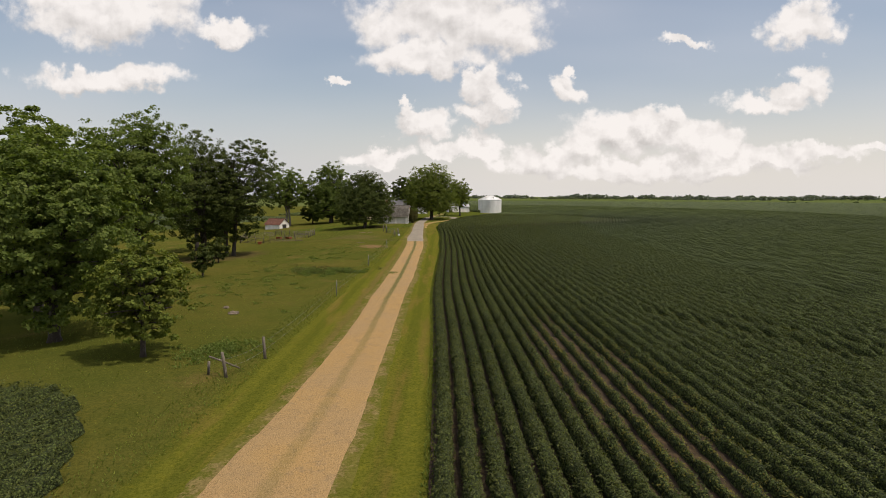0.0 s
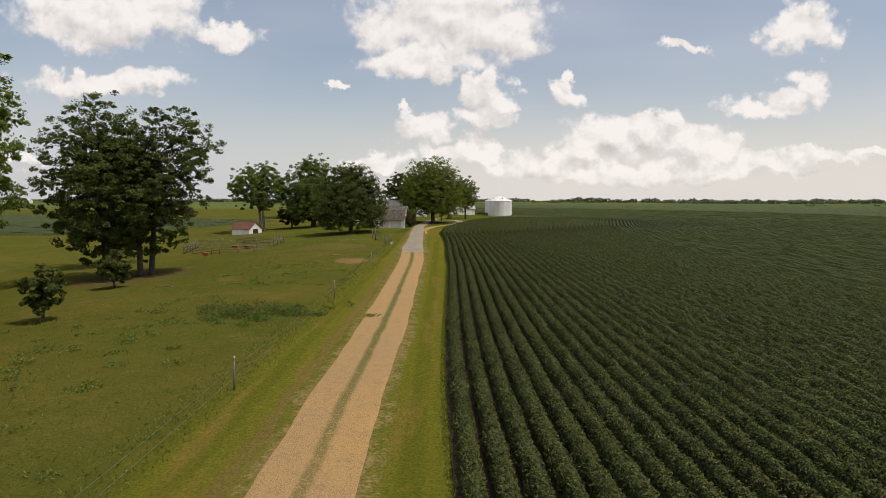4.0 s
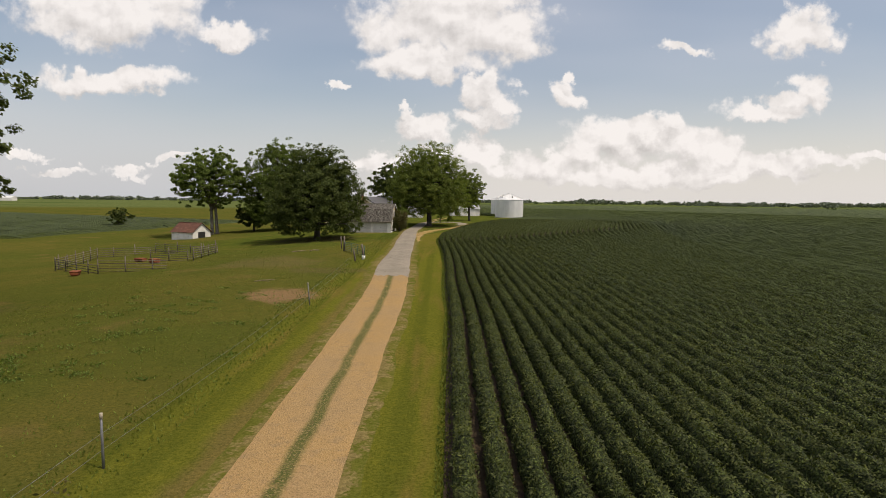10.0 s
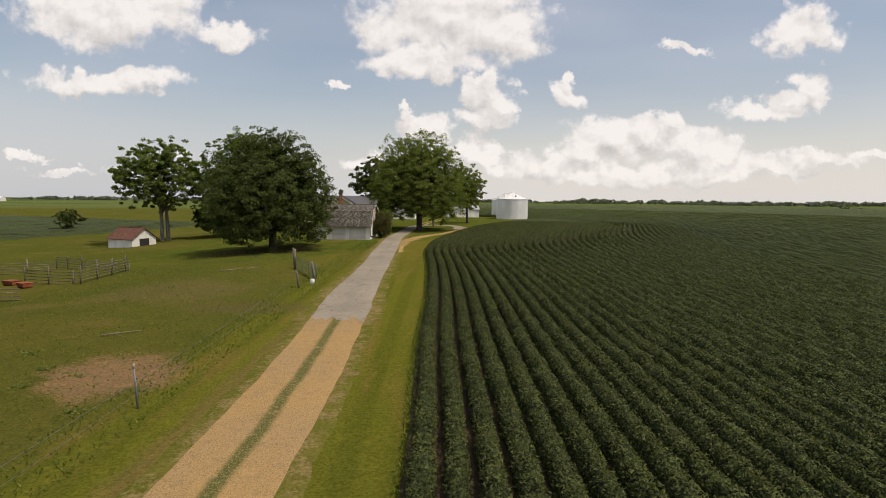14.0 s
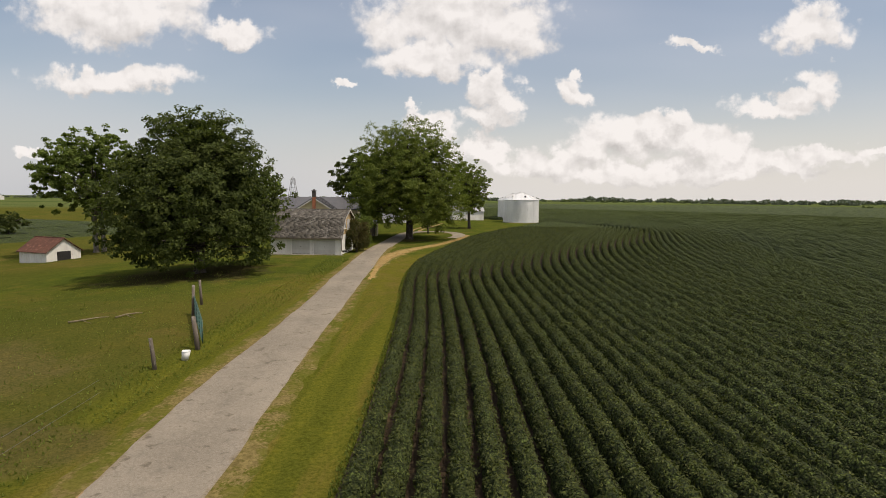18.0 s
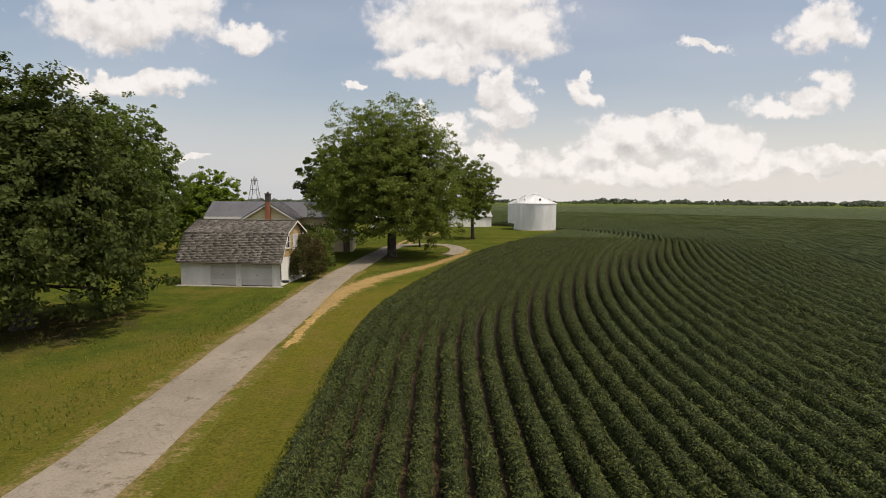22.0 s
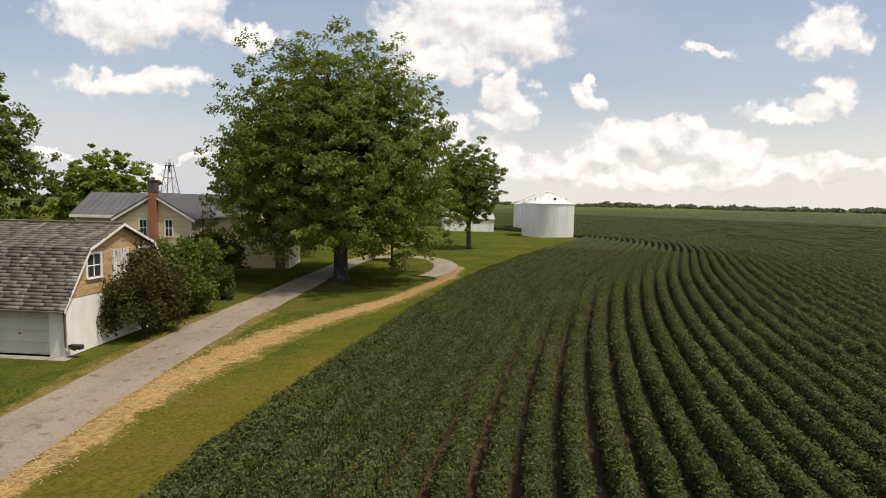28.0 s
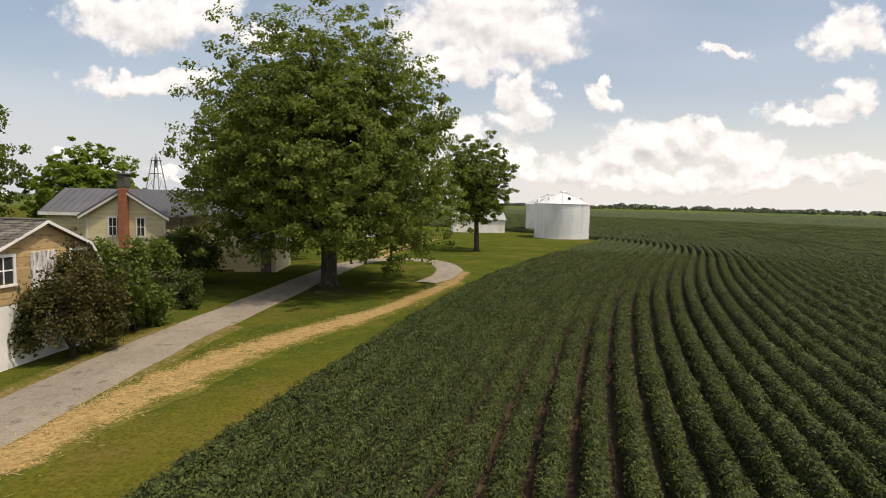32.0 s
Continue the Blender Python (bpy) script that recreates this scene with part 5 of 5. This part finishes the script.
        bm.transform(m)
        part("stiffener", bm, GALVA, b)
    # roof panels with raised ribs, and a cap
    rise = r * 0.42
    me = None
    for q in range(24):
        t = q * math.tau / 24
        if me is None:
            bm = bmesh.new()
            w0, w1 = (r + 0.14) * math.tan(math.pi / 24), 0.35 * math.tan(math.pi / 24)
            pv = [bm.verts.new(c) for c in ((r + 0.14, -w0, wall - 0.05), (r + 0.14, w0, wall - 0.05), (0.35, w1, wall + rise), (0.35, -w1, wall + rise),
                                            (r + 0.14, -w0, wall - 0.09), (r + 0.14, w0, wall - 0.09), (0.35, w1, wall + rise - 0.03), (0.35, -w1, wall + rise - 0.03))]
            for f in ((0, 1, 2, 3), (7, 6, 5, 4), (0, 4, 5, 1), (1, 5, 6, 2), (3, 2, 6, 7), (0, 3, 7, 4)):
                bm.faces.new([pv[c] for c in f])
            for f in ((r + 0.145, w0), (r + 0.145, -w0)):
                tube([(r + 0.14, f[1], wall - 0.03), (0.35, math.copysign(w1, f[1]), wall + rise + 0.02)], 0.028, 4, bm)
            me = part("roof_panel", bm, GALVA_ROOF, b).data
        else:
            ob = part("roof_panel", me, None, b)
            ob.rotation_euler = (0, 0, t)
    part("cap", tube([(0, 0, wall + rise - 0.05), (0, 0, wall + rise + 0.1), (0, 0, wall + rise + 0.16)], [0.48, 0.48, 0.2], 20), GALVA_ROOF, b)
    for t in (-1.35, -2.4, -0.4):
        m = Matrix.Rotation(t, 4, "Z")
        bm = box(r * 0.62, r * 0.76, -0.12, 0.12, wall + rise * 0.3, wall + rise * 0.3 + 0.42, 0.03)
        bm.transform(m)
        part("roof_vent", bm, DARK_METAL if t == -1.35 else GALVA_ROOF, b)
    bm = box(r - 0.02, r + 0.06, -0.42, 0.42, 0.35, 1.75, 0.02)
    bm.transform(Matrix.Rotation(radians(200), 4, "Z"))
    part("door", bm, GALVA_ROOF, b, "galvanised access door")
    bm = bmesh.new()
    for s in (-0.2, 0.2):
        tube([(r + 0.16, s, 0.3), (r + 0.16, s, wall)], 0.018, 5, bm)
    for q in range(int(wall / 0.3)):
        tube([(r + 0.16, -0.2, 0.35 + q * 0.3), (r + 0.16, 0.2, 0.35 + q * 0.3)], 0.014, 4, bm)
    bm.transform(Matrix.Rotation(radians(230), 4, "Z"))
    part("ladder", bm, GALVA, b)
    part("plinth", tube([(0, 0, -0.3), (0, 0, 0.06)], r + 0.2, 40), CONCRETE, b, "concrete ring base")
    return b


grain_bin(16.8, 237.5, 4.35, 5.5, "round galvanised corrugated grain bin beside the soybeans", 1)
grain_bin(16.5, 254.0, 4.3, 5.3, "galvanised grain bin standing behind another", 2)


# ---------------------------------------------------------------- sheds
def gable_shed(name, label, x, y, turn, w, d, eave, peak, wall, roof, z=None, opening=None, ribs=True):
    """A small gabled building with its ridge along local x."""
    s = thing(name, label, "shed", x, y, z, turn)
    part("front_wall", box(-w / 2, w / 2, -d / 2, -d / 2 + 0.12, -0.3, eave), wall, s)
    part("back_wall", box(-w / 2, w / 2, d / 2 - 0.12, d / 2, -0.3, eave), wall, s)
    for q in (-1, 1):
        a = q * w / 2 - (0.12 if q > 0 else 0)
        part("gable_wall", prism([(-d / 2 + 0.12, -0.3), (d / 2 - 0.12, -0.3), (d / 2 - 0.12, eave), (0, peak - 0.06), (-d / 2 + 0.12, eave)], 0.12, "x", a), wall, s)
        k = (peak - eave) / (d / 2)
        pts = [(0, peak + 0.02), (q * (d / 2 + 0.25), eave - 0.25 * k + 0.02), (q * (d / 2 + 0.25), eave - 0.25 * k - 0.05), (0, peak - 0.05)]
        part("roof_slope", prism(pts, w + 0.5, "x", -w / 2 - 0.25), roof, s)
        if ribs:
            for c in range(int(w / 0.6)):
                part("roof_rib", prism([(0, peak + 0.045), (q * (d / 2 + 0.25), eave - 0.25 * k + 0.045), (q * (d / 2 + 0.25), eave - 0.25 * k), (0, peak)], 0.05, "x", -w / 2 + c * 0.62), roof, s)
    part("ridge_cap", box(-w / 2 - 0.26, w / 2 + 0.26, -0.1, 0.1, peak + 0.0, peak + 0.07, 0.02), roof, s)
    if opening:
        ox, ow, oh = opening
        # no hole in the wall: a dark sheet on it stands for the shaded inside
        part("door", box(w / 2 - 0.005, w / 2 + 0.02, ox - ow / 2, ox + ow / 2, -0.1, oh), DARK_METAL, s, "dark sheet standing for the shade in an open doorway")
        part("door_trim", box(w / 2, w / 2 + 0.03, ox - ow / 2 - 0.1, ox + ow / 2 + 0.1, oh, oh + 0.1), WHITE_PAINT, s)
    for c in range(int(w / 1.0)):
        part("batten", box(-w / 2 + 0.2 + c, -w / 2 + 0.26 + c, -d / 2 - 0.02, -d / 2, -0.1, eave - 0.05), wall, s)
    return s


gable_shed("livestock_shed", "low white shed with rusty red roof in the pasture", -51.8, 167.6, -22, 5.4, 4.5, 1.4, 3.0, WHITE_PAINT, RUST_ROOF, None, (0.0, 1.8, 1.3))
gable_shed("machine_shed", "long white metal shed beyond the yard", 3.1, 249.4, 8, 9.2, 6.0, 2.4, 3.5, WHITE_PAINT, SHED_ROOF, None)
gable_shed("small_shed", "small grey-roofed shed behind the drive", -12.9, 229.9, 0, 6.6, 4.6, 2.6, 3.8, WHITE_PAINT, SHED_ROOF, None)


# ---------------------------------------------------------------- windmill tower
def build_windmill():
    w = thing("windmill_tower", "bare steel windmill tower without a wheel", "tower", -28.6, 199.0, size=1.06)
    top, foot = 9.4, 1.5
    corners = [(sx, sy) for sx, sy in ((-1, -1), (1, -1), (1, 1), (-1, 1))]
    for sx, sy in corners:
        part("leg", tube([(sx * foot, sy * foot, 0), (sx * 0.22, sy * 0.22, top)], 0.05, 5), STEEL, w)
    for q in range(1, 6):
        z = q * top / 6
        f = foot + (0.22 - foot) * z / top
        for a, b in zip(corners, corners[1:] + corners[:1]):
            part("girt", tube([(a[0] * f, a[1] * f, z), (b[0] * f, b[1] * f, z)], 0.028, 4), STEEL, w)
            g = foot + (0.22 - foot) * (z - top / 6) / top
            part("brace", tube([(a[0] * g, a[1] * g, z - top / 6), (b[0] * f, b[1] * f, z)], 0.016, 4), STEEL, w)
    part("platform", box(-0.4, 0.4, -0.4, 0.4, top - 0.35, top - 0.3), OLD_WOOD, w)
    part("mast", tube([(0, 0, top - 1.0), (0, 0, top + 0.3)], 0.06, 6), STEEL, w)


build_windmill()


# ---------------------------------------------------------------- fences, gate, posts
def post(x, y, tall, label, lean=(0, 0), r=0.06, mat=OLD_WOOD, name="fence_post", cap=None):
    ob = thing(name, label, "fence post", x, y, None, 0, "pasture fence posts")
    part("stake", tube([(0, 0, -0.2), (lean[0] * 0.5, lean[1] * 0.5, tall * 0.5), (lean[0], lean[1], tall)], [r * 1.1, r, r * 0.9], 7), mat, ob)
    if cap:
        part("tip", tube([(lean[0], lean[1], tall - 0.02), (lean[0] * 1.06, lean[1] * 1.06, tall + 0.14)], r * 1.25, 7), cap, ob, "pale painted tip")
    return ob


POSTS = [(-9.6, 24.8, 1.25, (-0.1, 0.05)), (-10.5, 21.3, 1.3, (-0.18, 0)), (-9.7, 46.0, 1.3, (0.03, 0)), (-9.95, 68.6, 1.35, (-0.02, 0.0)), (-10.1, 91.8, 1.35, (-0.12, 0.02)),
         (-11.15, 116.3, 1.3, (-0.22, 0.1)), (-15.2, 130.0, 1.6, (-0.1, 0))]
for x, y, tall, lean in POSTS:
    slim = 40 < y < 100
    post(x, y, tall, "thin steel fence post with pale tip" if slim else "weathered wooden fence post", lean, 0.035 if slim else 0.085, STEEL if slim else OLD_WOOD, cap=PALE_WOOD if slim else None)


def wire(points, label):
    ob = thing("fence_wire", label, "wire", points[0][0], points[0][1], 0.0)
    for lift in (0.5, 0.95):
        pts = []
        for a, b in zip(points, points[1:]):
            for k in range(6):
                t = k / 6
                x, y = a[0] + (b[0] - a[0]) * t, a[1] + (b[1] - a[1]) * t
                pts.append((x - points[0][0], y - points[0][1], hz(x, y) + lift - 0.12 * math.sin(math.pi * t)))
        part("strand", tube(pts, 0.006, 4), STEEL, ob)


wire([(-10.5, 21.3), (-9.6, 24.8), (-9.7, 46.0), (-9.95, 68.6), (-10.1, 91.8), (-11.15, 116.3)], "slack steel fence wire between pasture posts")


def corner_brace():
    """The leaning brace beside the near post."""
    ob = thing("brace_post", "leaning grey wooden brace of the old fence", "fence post", -11.1, 21.5)
    part("rail", tube([(0.9, 0.9, 0.15), (0.2, 0.3, 0.7), (-0.3, -0.1, 1.05)], 0.05, 6), OLD_WOOD, ob)
    part("stub", tube([(-0.5, 0.2, -0.1), (-0.45, 0.2, 0.7)], 0.07, 7), OLD_WOOD, ob)


corner_brace()


def tube_gate(x, y, turn, w, label, mat, hgt=1.25, bars=6):
    g = thing("farm_gate", label, "gate", x, y, None, turn)
    for k in range(bars):
        part("bar", tube([(0, 0, 0.2 + k * (hgt - 0.2) / (bars - 1)), (w, 0, 0.2 + k * (hgt - 0.2) / (bars - 1))], 0.028, 6), mat, g)
    for q in (0.0, w * 0.33, w * 0.66, w):
        part("upright", tube([(q, 0.0, 0.16), (q, 0.0, hgt + 0.03)], 0.032, 6), mat, g)
    return g


tube_gate(-10.7, 119.9, 117, 7.6, "green tubular steel gate standing in the pasture fence", GREEN_STEEL)
post(-10.7, 119.4, 1.55, "stout weathered gate post", (-0.25, 0.1), 0.11)
post(-14.3, 126.8, 1.8, "stout weathered gate post", (0.05, 0), 0.1)


def bucket(x, y):
    b = thing("bucket", "white plastic bucket lying by the gate", "bucket", x, y)
    bm = tube([(-0.05, 0, 0.0), (0.0, 0, 0.2), (0.03, 0, 0.4)], [0.15, 0.165, 0.18], 16)
    part("shell", bm, WHITE_PLASTIC, b)
    part("rim", tube([(0.03 + math.cos(q) * 0.18, math.sin(q) * 0.18, 0.4) for q in np.linspace(0, math.tau, 17)], 0.012, 5), WHITE_PLASTIC, b)
    part("handle", tube([(0.03, math.cos(q) * 0.19, 0.38 - 0.16 * math.sin(q)) for q in np.linspace(0, math.pi, 9)], 0.006, 4), STEEL, b)


bucket(-10.5, 117.7)


# the cattle pen: panels of rails between posts
def pen_panel(x0, y0, x1, y1, tall=1.35, rails=5, label="weathered wooden cattle-pen panel"):
    n = math.hypot(x1 - x0, y1 - y0)
    z = min(hz(x0, y0), hz(x1, y1))
    p = thing("pen_panel", label, "fence", x0, y0, z, math.degrees(math.atan2(y1 - y0, x1 - x0)), "cattle pen panels")
    for k in range(rails):
        zz = 0.25 + k * (tall - 0.3) / (rails - 1)
        part("rail", tube([(0, 0, zz), (n * 0.5, 0.02, zz - 0.03), (n, 0, zz)], 0.035, 5), OLD_WOOD, p)
    for q in range(int(n / 2.6) + 1):
        part("post", tube([(q * 2.6, 0, -0.1), (q * 2.6, 0, tall + 0.15 + 0.25 * (q % 2))], 0.06, 6), OLD_WOOD, p)
    return p


for a in ((-44.9, 118.0, -36.7, 112.4), (-36.7, 112.4, -30.2, 113.6), (-31.0, 121.6, -31.6, 130.1), (-31.6, 130.1, -42.7, 135.8), (-42.7, 135.8, -48.4, 131.5), (-48.4, 131.5, -44.9, 118.0), (-36.8, 123.0, -31.0, 121.6)):
    pen_panel(*a)


def feeder(x, y, turn):
    f = thing("cattle_feeder", "rusty orange-red mineral feeder in the pen", "feeder", x, y, None, turn, size=0.75)
    part("tub", prism([(-0.45, 0.15), (0.45, 0.15), (0.55, 0.55), (-0.55, 0.55)], 1.5, "y", -0.75), RUST, f)
    part("rim", box(-0.6, 0.6, -0.8, 0.8, 0.55, 0.6, 0.015), RUST, f)
    for s in (-0.6, 0.6):
        part("leg", box(-0.4, 0.4, s - 0.04, s + 0.04, -0.05, 0.16), RUST, f)




feeder(-38.7, 111.9, 20)
feeder(-35.2, 120.8, 60)
feeder(-38.0, 123.0, 75)


def log(x, y, pts, r, label, mat=BRANCH):
    ob = thing("fallen_branch", label, "branch", x, y)
    pts = [(a * 0.6, b * 0.6, c) for a, b, c in pts]
    part("limb", tube(pts, [r, r * 0.85, r * 0.6, r * 0.3][:len(pts)], 7), mat, ob)
    part("twig", tube([pts[1], (pts[1][0] + 0.5, pts[1][1] - 0.5, 0.12), (pts[1][0] + 0.9, pts[1][1] - 0.6, 0.06)], [r * 0.5, r * 0.35, r * 0.15], 5), mat, ob)


log(-16.9, 101.1, [(0, 0, 0.05), (0.8, 0.5, 0.09), (1.6, 1.3, 0.08), (2.2, 2.0, 0.05)], 0.04, "bleached fallen branch in the pasture")
log(-19.8, 124.4, [(-0.6, -0.4, 0.06), (0.3, 0.3, 0.1), (1.0, 1.6, 0.1), (1.6, 2.4, 0.05)], 0.05, "bleached fallen branch under the round tree")
log(-18.0, 126.1, [(-0.5, -0.9, 0.05), (0.0, 0.0, 0.12), (0.5, 1.0, 0.1), (1.0, 1.4, 0.05)], 0.05, "bleached fallen branch under the round tree")
log(-28.4, 77.8, [(0, 0, 0.06), (1.0, -0.1, 0.1), (2.0, -0.3, 0.06)], 0.04, "bleached fallen branch in the pasture")


def stone(x, y, s, seed):
    rnd = random.Random(seed)
    ob = thing("boulder", "half-buried brown fieldstone in the grass", "stone", x, y)
    bm = bmesh.new()
    bmesh.ops.create_icosphere(bm, subdivisions=2, radius=s)
    for v in bm.verts:
        v.co = Vector((v.co.x * 1.3, v.co.y, v.co.z * 0.55 + s * 0.2)) * (0.85 + 0.3 * noise.noise(v.co * 3 + Vector((seed, 0, 0))))
    part("rock", bm, FIELDSTONE, ob)


stone(-16.1, 37.1, 0.42, 1)
stone(-17.6, 39.5, 0.28, 2)

# weeds in the pasture
def weed_patch(label, x, y, wx, wy, count, tall, leaf, seed, size=0.1):
    """A low, uneven mat of weeds."""
    rnd = np.random.RandomState(seed)
    c = np.column_stack([rnd.randn(60) * wx * 0.4, rnd.randn(60) * wy * 0.4])
    w = rnd.randint(0, 60, count)
    px, py = x + c[w, 0] + rnd.randn(count) * 0.28, y + c[w, 1] + rnd.randn(count) * 0.22
    at = np.column_stack([px, py, height(px, py) + rnd.rand(count) ** 1.5 * (tall * rnd.uniform(0.35, 1.0, 60))[w]])
    lv, lf = leaf_cards(at, size, rnd, 0.6)
    tagged(new("weed_patch", mesh_of("weed_patch", lv, lf, leaf)), label, "weeds", kind="stuff")


weed_patch("dark green patch of weeds in the pasture", -14.9, 62.4, 7.0, 4.2, 9000, 0.42, LEAF_MID, 201)
weed_patch("reddish brown dock among pasture weeds", -14.5, 63.1, 7.5, 4.0, 1500, 0.7, LEAF_RUSTY, 202)
weed_patch("thin scattered weeds in the pasture", -21.6, 50.3, 9.0, 20.0, 3500, 0.25, LEAF_MID, 203)
weed_patch("thin scattered weeds in the pasture", -19.0, 85.2, 8.0, 16.0, 2500, 0.2, LEAF_MID, 204)
weed_patch("dark weeds by the fence corner", -12.8, 26.3, 3.0, 4.0, 2500, 0.4, LEAF_MID, 205)


def tufts():
    """Uncut grass along the fence, the field's edge and over the pasture."""
    rnd = np.random.RandomState(77)
    at = []
    for lo, hi, x0, x1, num in ((0, 155, -11.5, -9.2, 10000), (0, 145, -30, -11, 15000), (0, 152, -0.35, 0.05, 10000)):
        y = rnd.uniform(lo, hi, num)
        x = rnd.uniform(x0, x1, num)
        if x0 > -1:
            x = np.interp(y, EDGE[:560, 1], EDGE[:560, 0]) + x
        else:
            x = x - 0.012 * np.clip(y - 76, 0, 76) * (x > -12)
        at.append(np.column_stack([x, y, height(x, y)]))
    at = np.vstack(at)
    m = len(at)
    a = rnd.uniform(0, math.tau, m)
    h = rnd.uniform(0.04, 0.13, m)
    w = np.column_stack([np.cos(a), np.sin(a), 0 * a]) * 0.03
    tip = at + np.column_stack([rnd.randn(m) * 0.05, rnd.randn(m) * 0.05, h])
    v = np.stack([at - w, at + w, tip], 1).reshape(-1, 3)
    f = np.arange(m)[:, None] * 3 + np.array([[0, 1, 2]])
    tagged(new("grass_tufts", mesh_of("grass_tufts", v, f, LEAF_YELLOW)), "rough grass tufts in pasture and verge", "grass", kind="stuff")


tufts()


def loose_straw():
    """Dead stalks strewn over the straw strip and out past its sides."""
    rnd = np.random.RandomState(78)
    i = rnd.randint(20, len(STRAW_LINE), 9000)
    w = STRAW_LINE[i, 2] * 0.38
    x, y = STRAW_LINE[i, 0] + rnd.randn(9000) * w * 0.6, STRAW_LINE[i, 1] + rnd.randn(9000) * 0.3
    at = np.column_stack([x, y, height(x, y) + 0.03 + rnd.rand(9000) * 0.04])
    a = rnd.uniform(0, math.tau, 9000)
    l = np.column_stack([np.cos(a), np.sin(a), rnd.randn(9000) * 0.15]) * rnd.uniform(0.04, 0.11, (9000, 1))
    s = np.column_stack([-np.sin(a), np.cos(a), 0 * a]) * 0.008
    v = np.stack([at - l - s, at + l - s, at + l + s, at - l + s], 1).reshape(-1, 3)
    f = np.arange(9000)[:, None] * 4 + np.array([[0, 1, 2, 3]])
    tagged(new("loose_straw", mesh_of("loose_straw", v, f, STALK)), "pale dead stalks strewn beside the drive", "straw", kind="stuff")


loose_straw()


# ---------------------------------------------------------------- distance
def far_woods(name, label, x0, y0, x1, y1, tall, seed, step=9.0, leaf=LEAF_DARK, gaps=0.0):
    """A far belt of trees: many clumps of leaves along a line."""
    rnd = np.random.RandomState(seed)
    n = int(math.hypot(x1 - x0, y1 - y0) / step)
    at, size = [], []
    for k in range(n):
        if noise.noise(Vector((k * 0.11, seed, 0))) < gaps - 0.5:
            continue
        t = (k + rnd.rand()) / n
        x, y = x0 + (x1 - x0) * t + rnd.randn() * 5, y0 + (y1 - y0) * t + rnd.randn() * 12
        h = tall * rnd.uniform(0.5, 1.1) * (0.75 + 0.5 * noise.noise(Vector((k * 0.05, seed + 5, 0))))
        m = 44
        d = rnd.randn(m, 3)
        d /= np.linalg.norm(d, axis=1)[:, None]
        d *= rnd.uniform(0.5, 1.0, (m, 1))
        at.append(np.column_stack([x + d[:, 0] * h * 0.95, y + d[:, 1] * h * 0.95, hz(x, y) + h * (0.48 + 0.48 * d[:, 2])]))
        size.append(np.full(m, h * 0.5))
    at, size = np.vstack(at), np.hstack(size)
    lv, lf = leaf_cards(at, size[:, None], rnd, 0.3)
    tagged(new(name, mesh_of(name, lv, lf, leaf)), label, "woods", kind="stuff")


# distance haze is mixed into these leaf colours: paler and greyer than near leaves
LEAF_HAZED = foliage("leaf_hazed", (0.1, 0.122, 0.095), (0.125, 0.147, 0.112), (0.15, 0.172, 0.13), 0.15)
LEAF_HAZED_GREEN = foliage("leaf_hazed_green", (0.075, 0.1, 0.045), (0.1, 0.125, 0.055), (0.13, 0.155, 0.07), 0.15)
far_woods("far_woods", "hazy belt of woods along the horizon", -300, 1650, 2900, 1300, 13, 1, 6, LEAF_HAZED)
far_woods("far_woods", "green belt of woods before the horizon", 150, 1250, 2200, 900, 6, 8, 7, LEAF_HAZED_GREEN)
far_woods("far_woods", "hazy belt of woods along the horizon", -2900, 1150, -250, 1650, 13, 2, 6, LEAF_HAZED)
far_woods("far_woods", "dark far belt of trees", 400, 1080, 640, 1040, 9, 3, 4, LEAF_HAZED)
far_woods("hedgerow", "scattered bushes on a far field boundary", 250, 620, 900, 430, 3.5, 4, 19, LEAF_HAZED_GREEN, 0.55)
far_woods("far_woods", "hazy belt of woods along the horizon", 1400, 1150, 2600, 500, 8, 5, 8, LEAF_HAZED)
far_woods("far_woods", "hazy belt of woods along the horizon", -2600, 400, -900, 1050, 8, 6, 8, LEAF_HAZED)
far_woods("far_woods", "hazy belt of woods behind the start of the drive", -2000, -900, 2000, -900, 10, 7, 30, LEAF_HAZED)
gable_shed("far_barn", "long pale roofed barn far off beyond the fields", -640, 880, 5, 34, 12, 4, 6.5, WHITE_PAINT, GALVA_ROOF, -0.7, None, False)
gable_shed("far_barn", "long pale roofed barn far off beyond the fields", -790, 860, 5, 30, 12, 4, 6.0, WHITE_PAINT, GALVA_ROOF, -0.7, None, False)
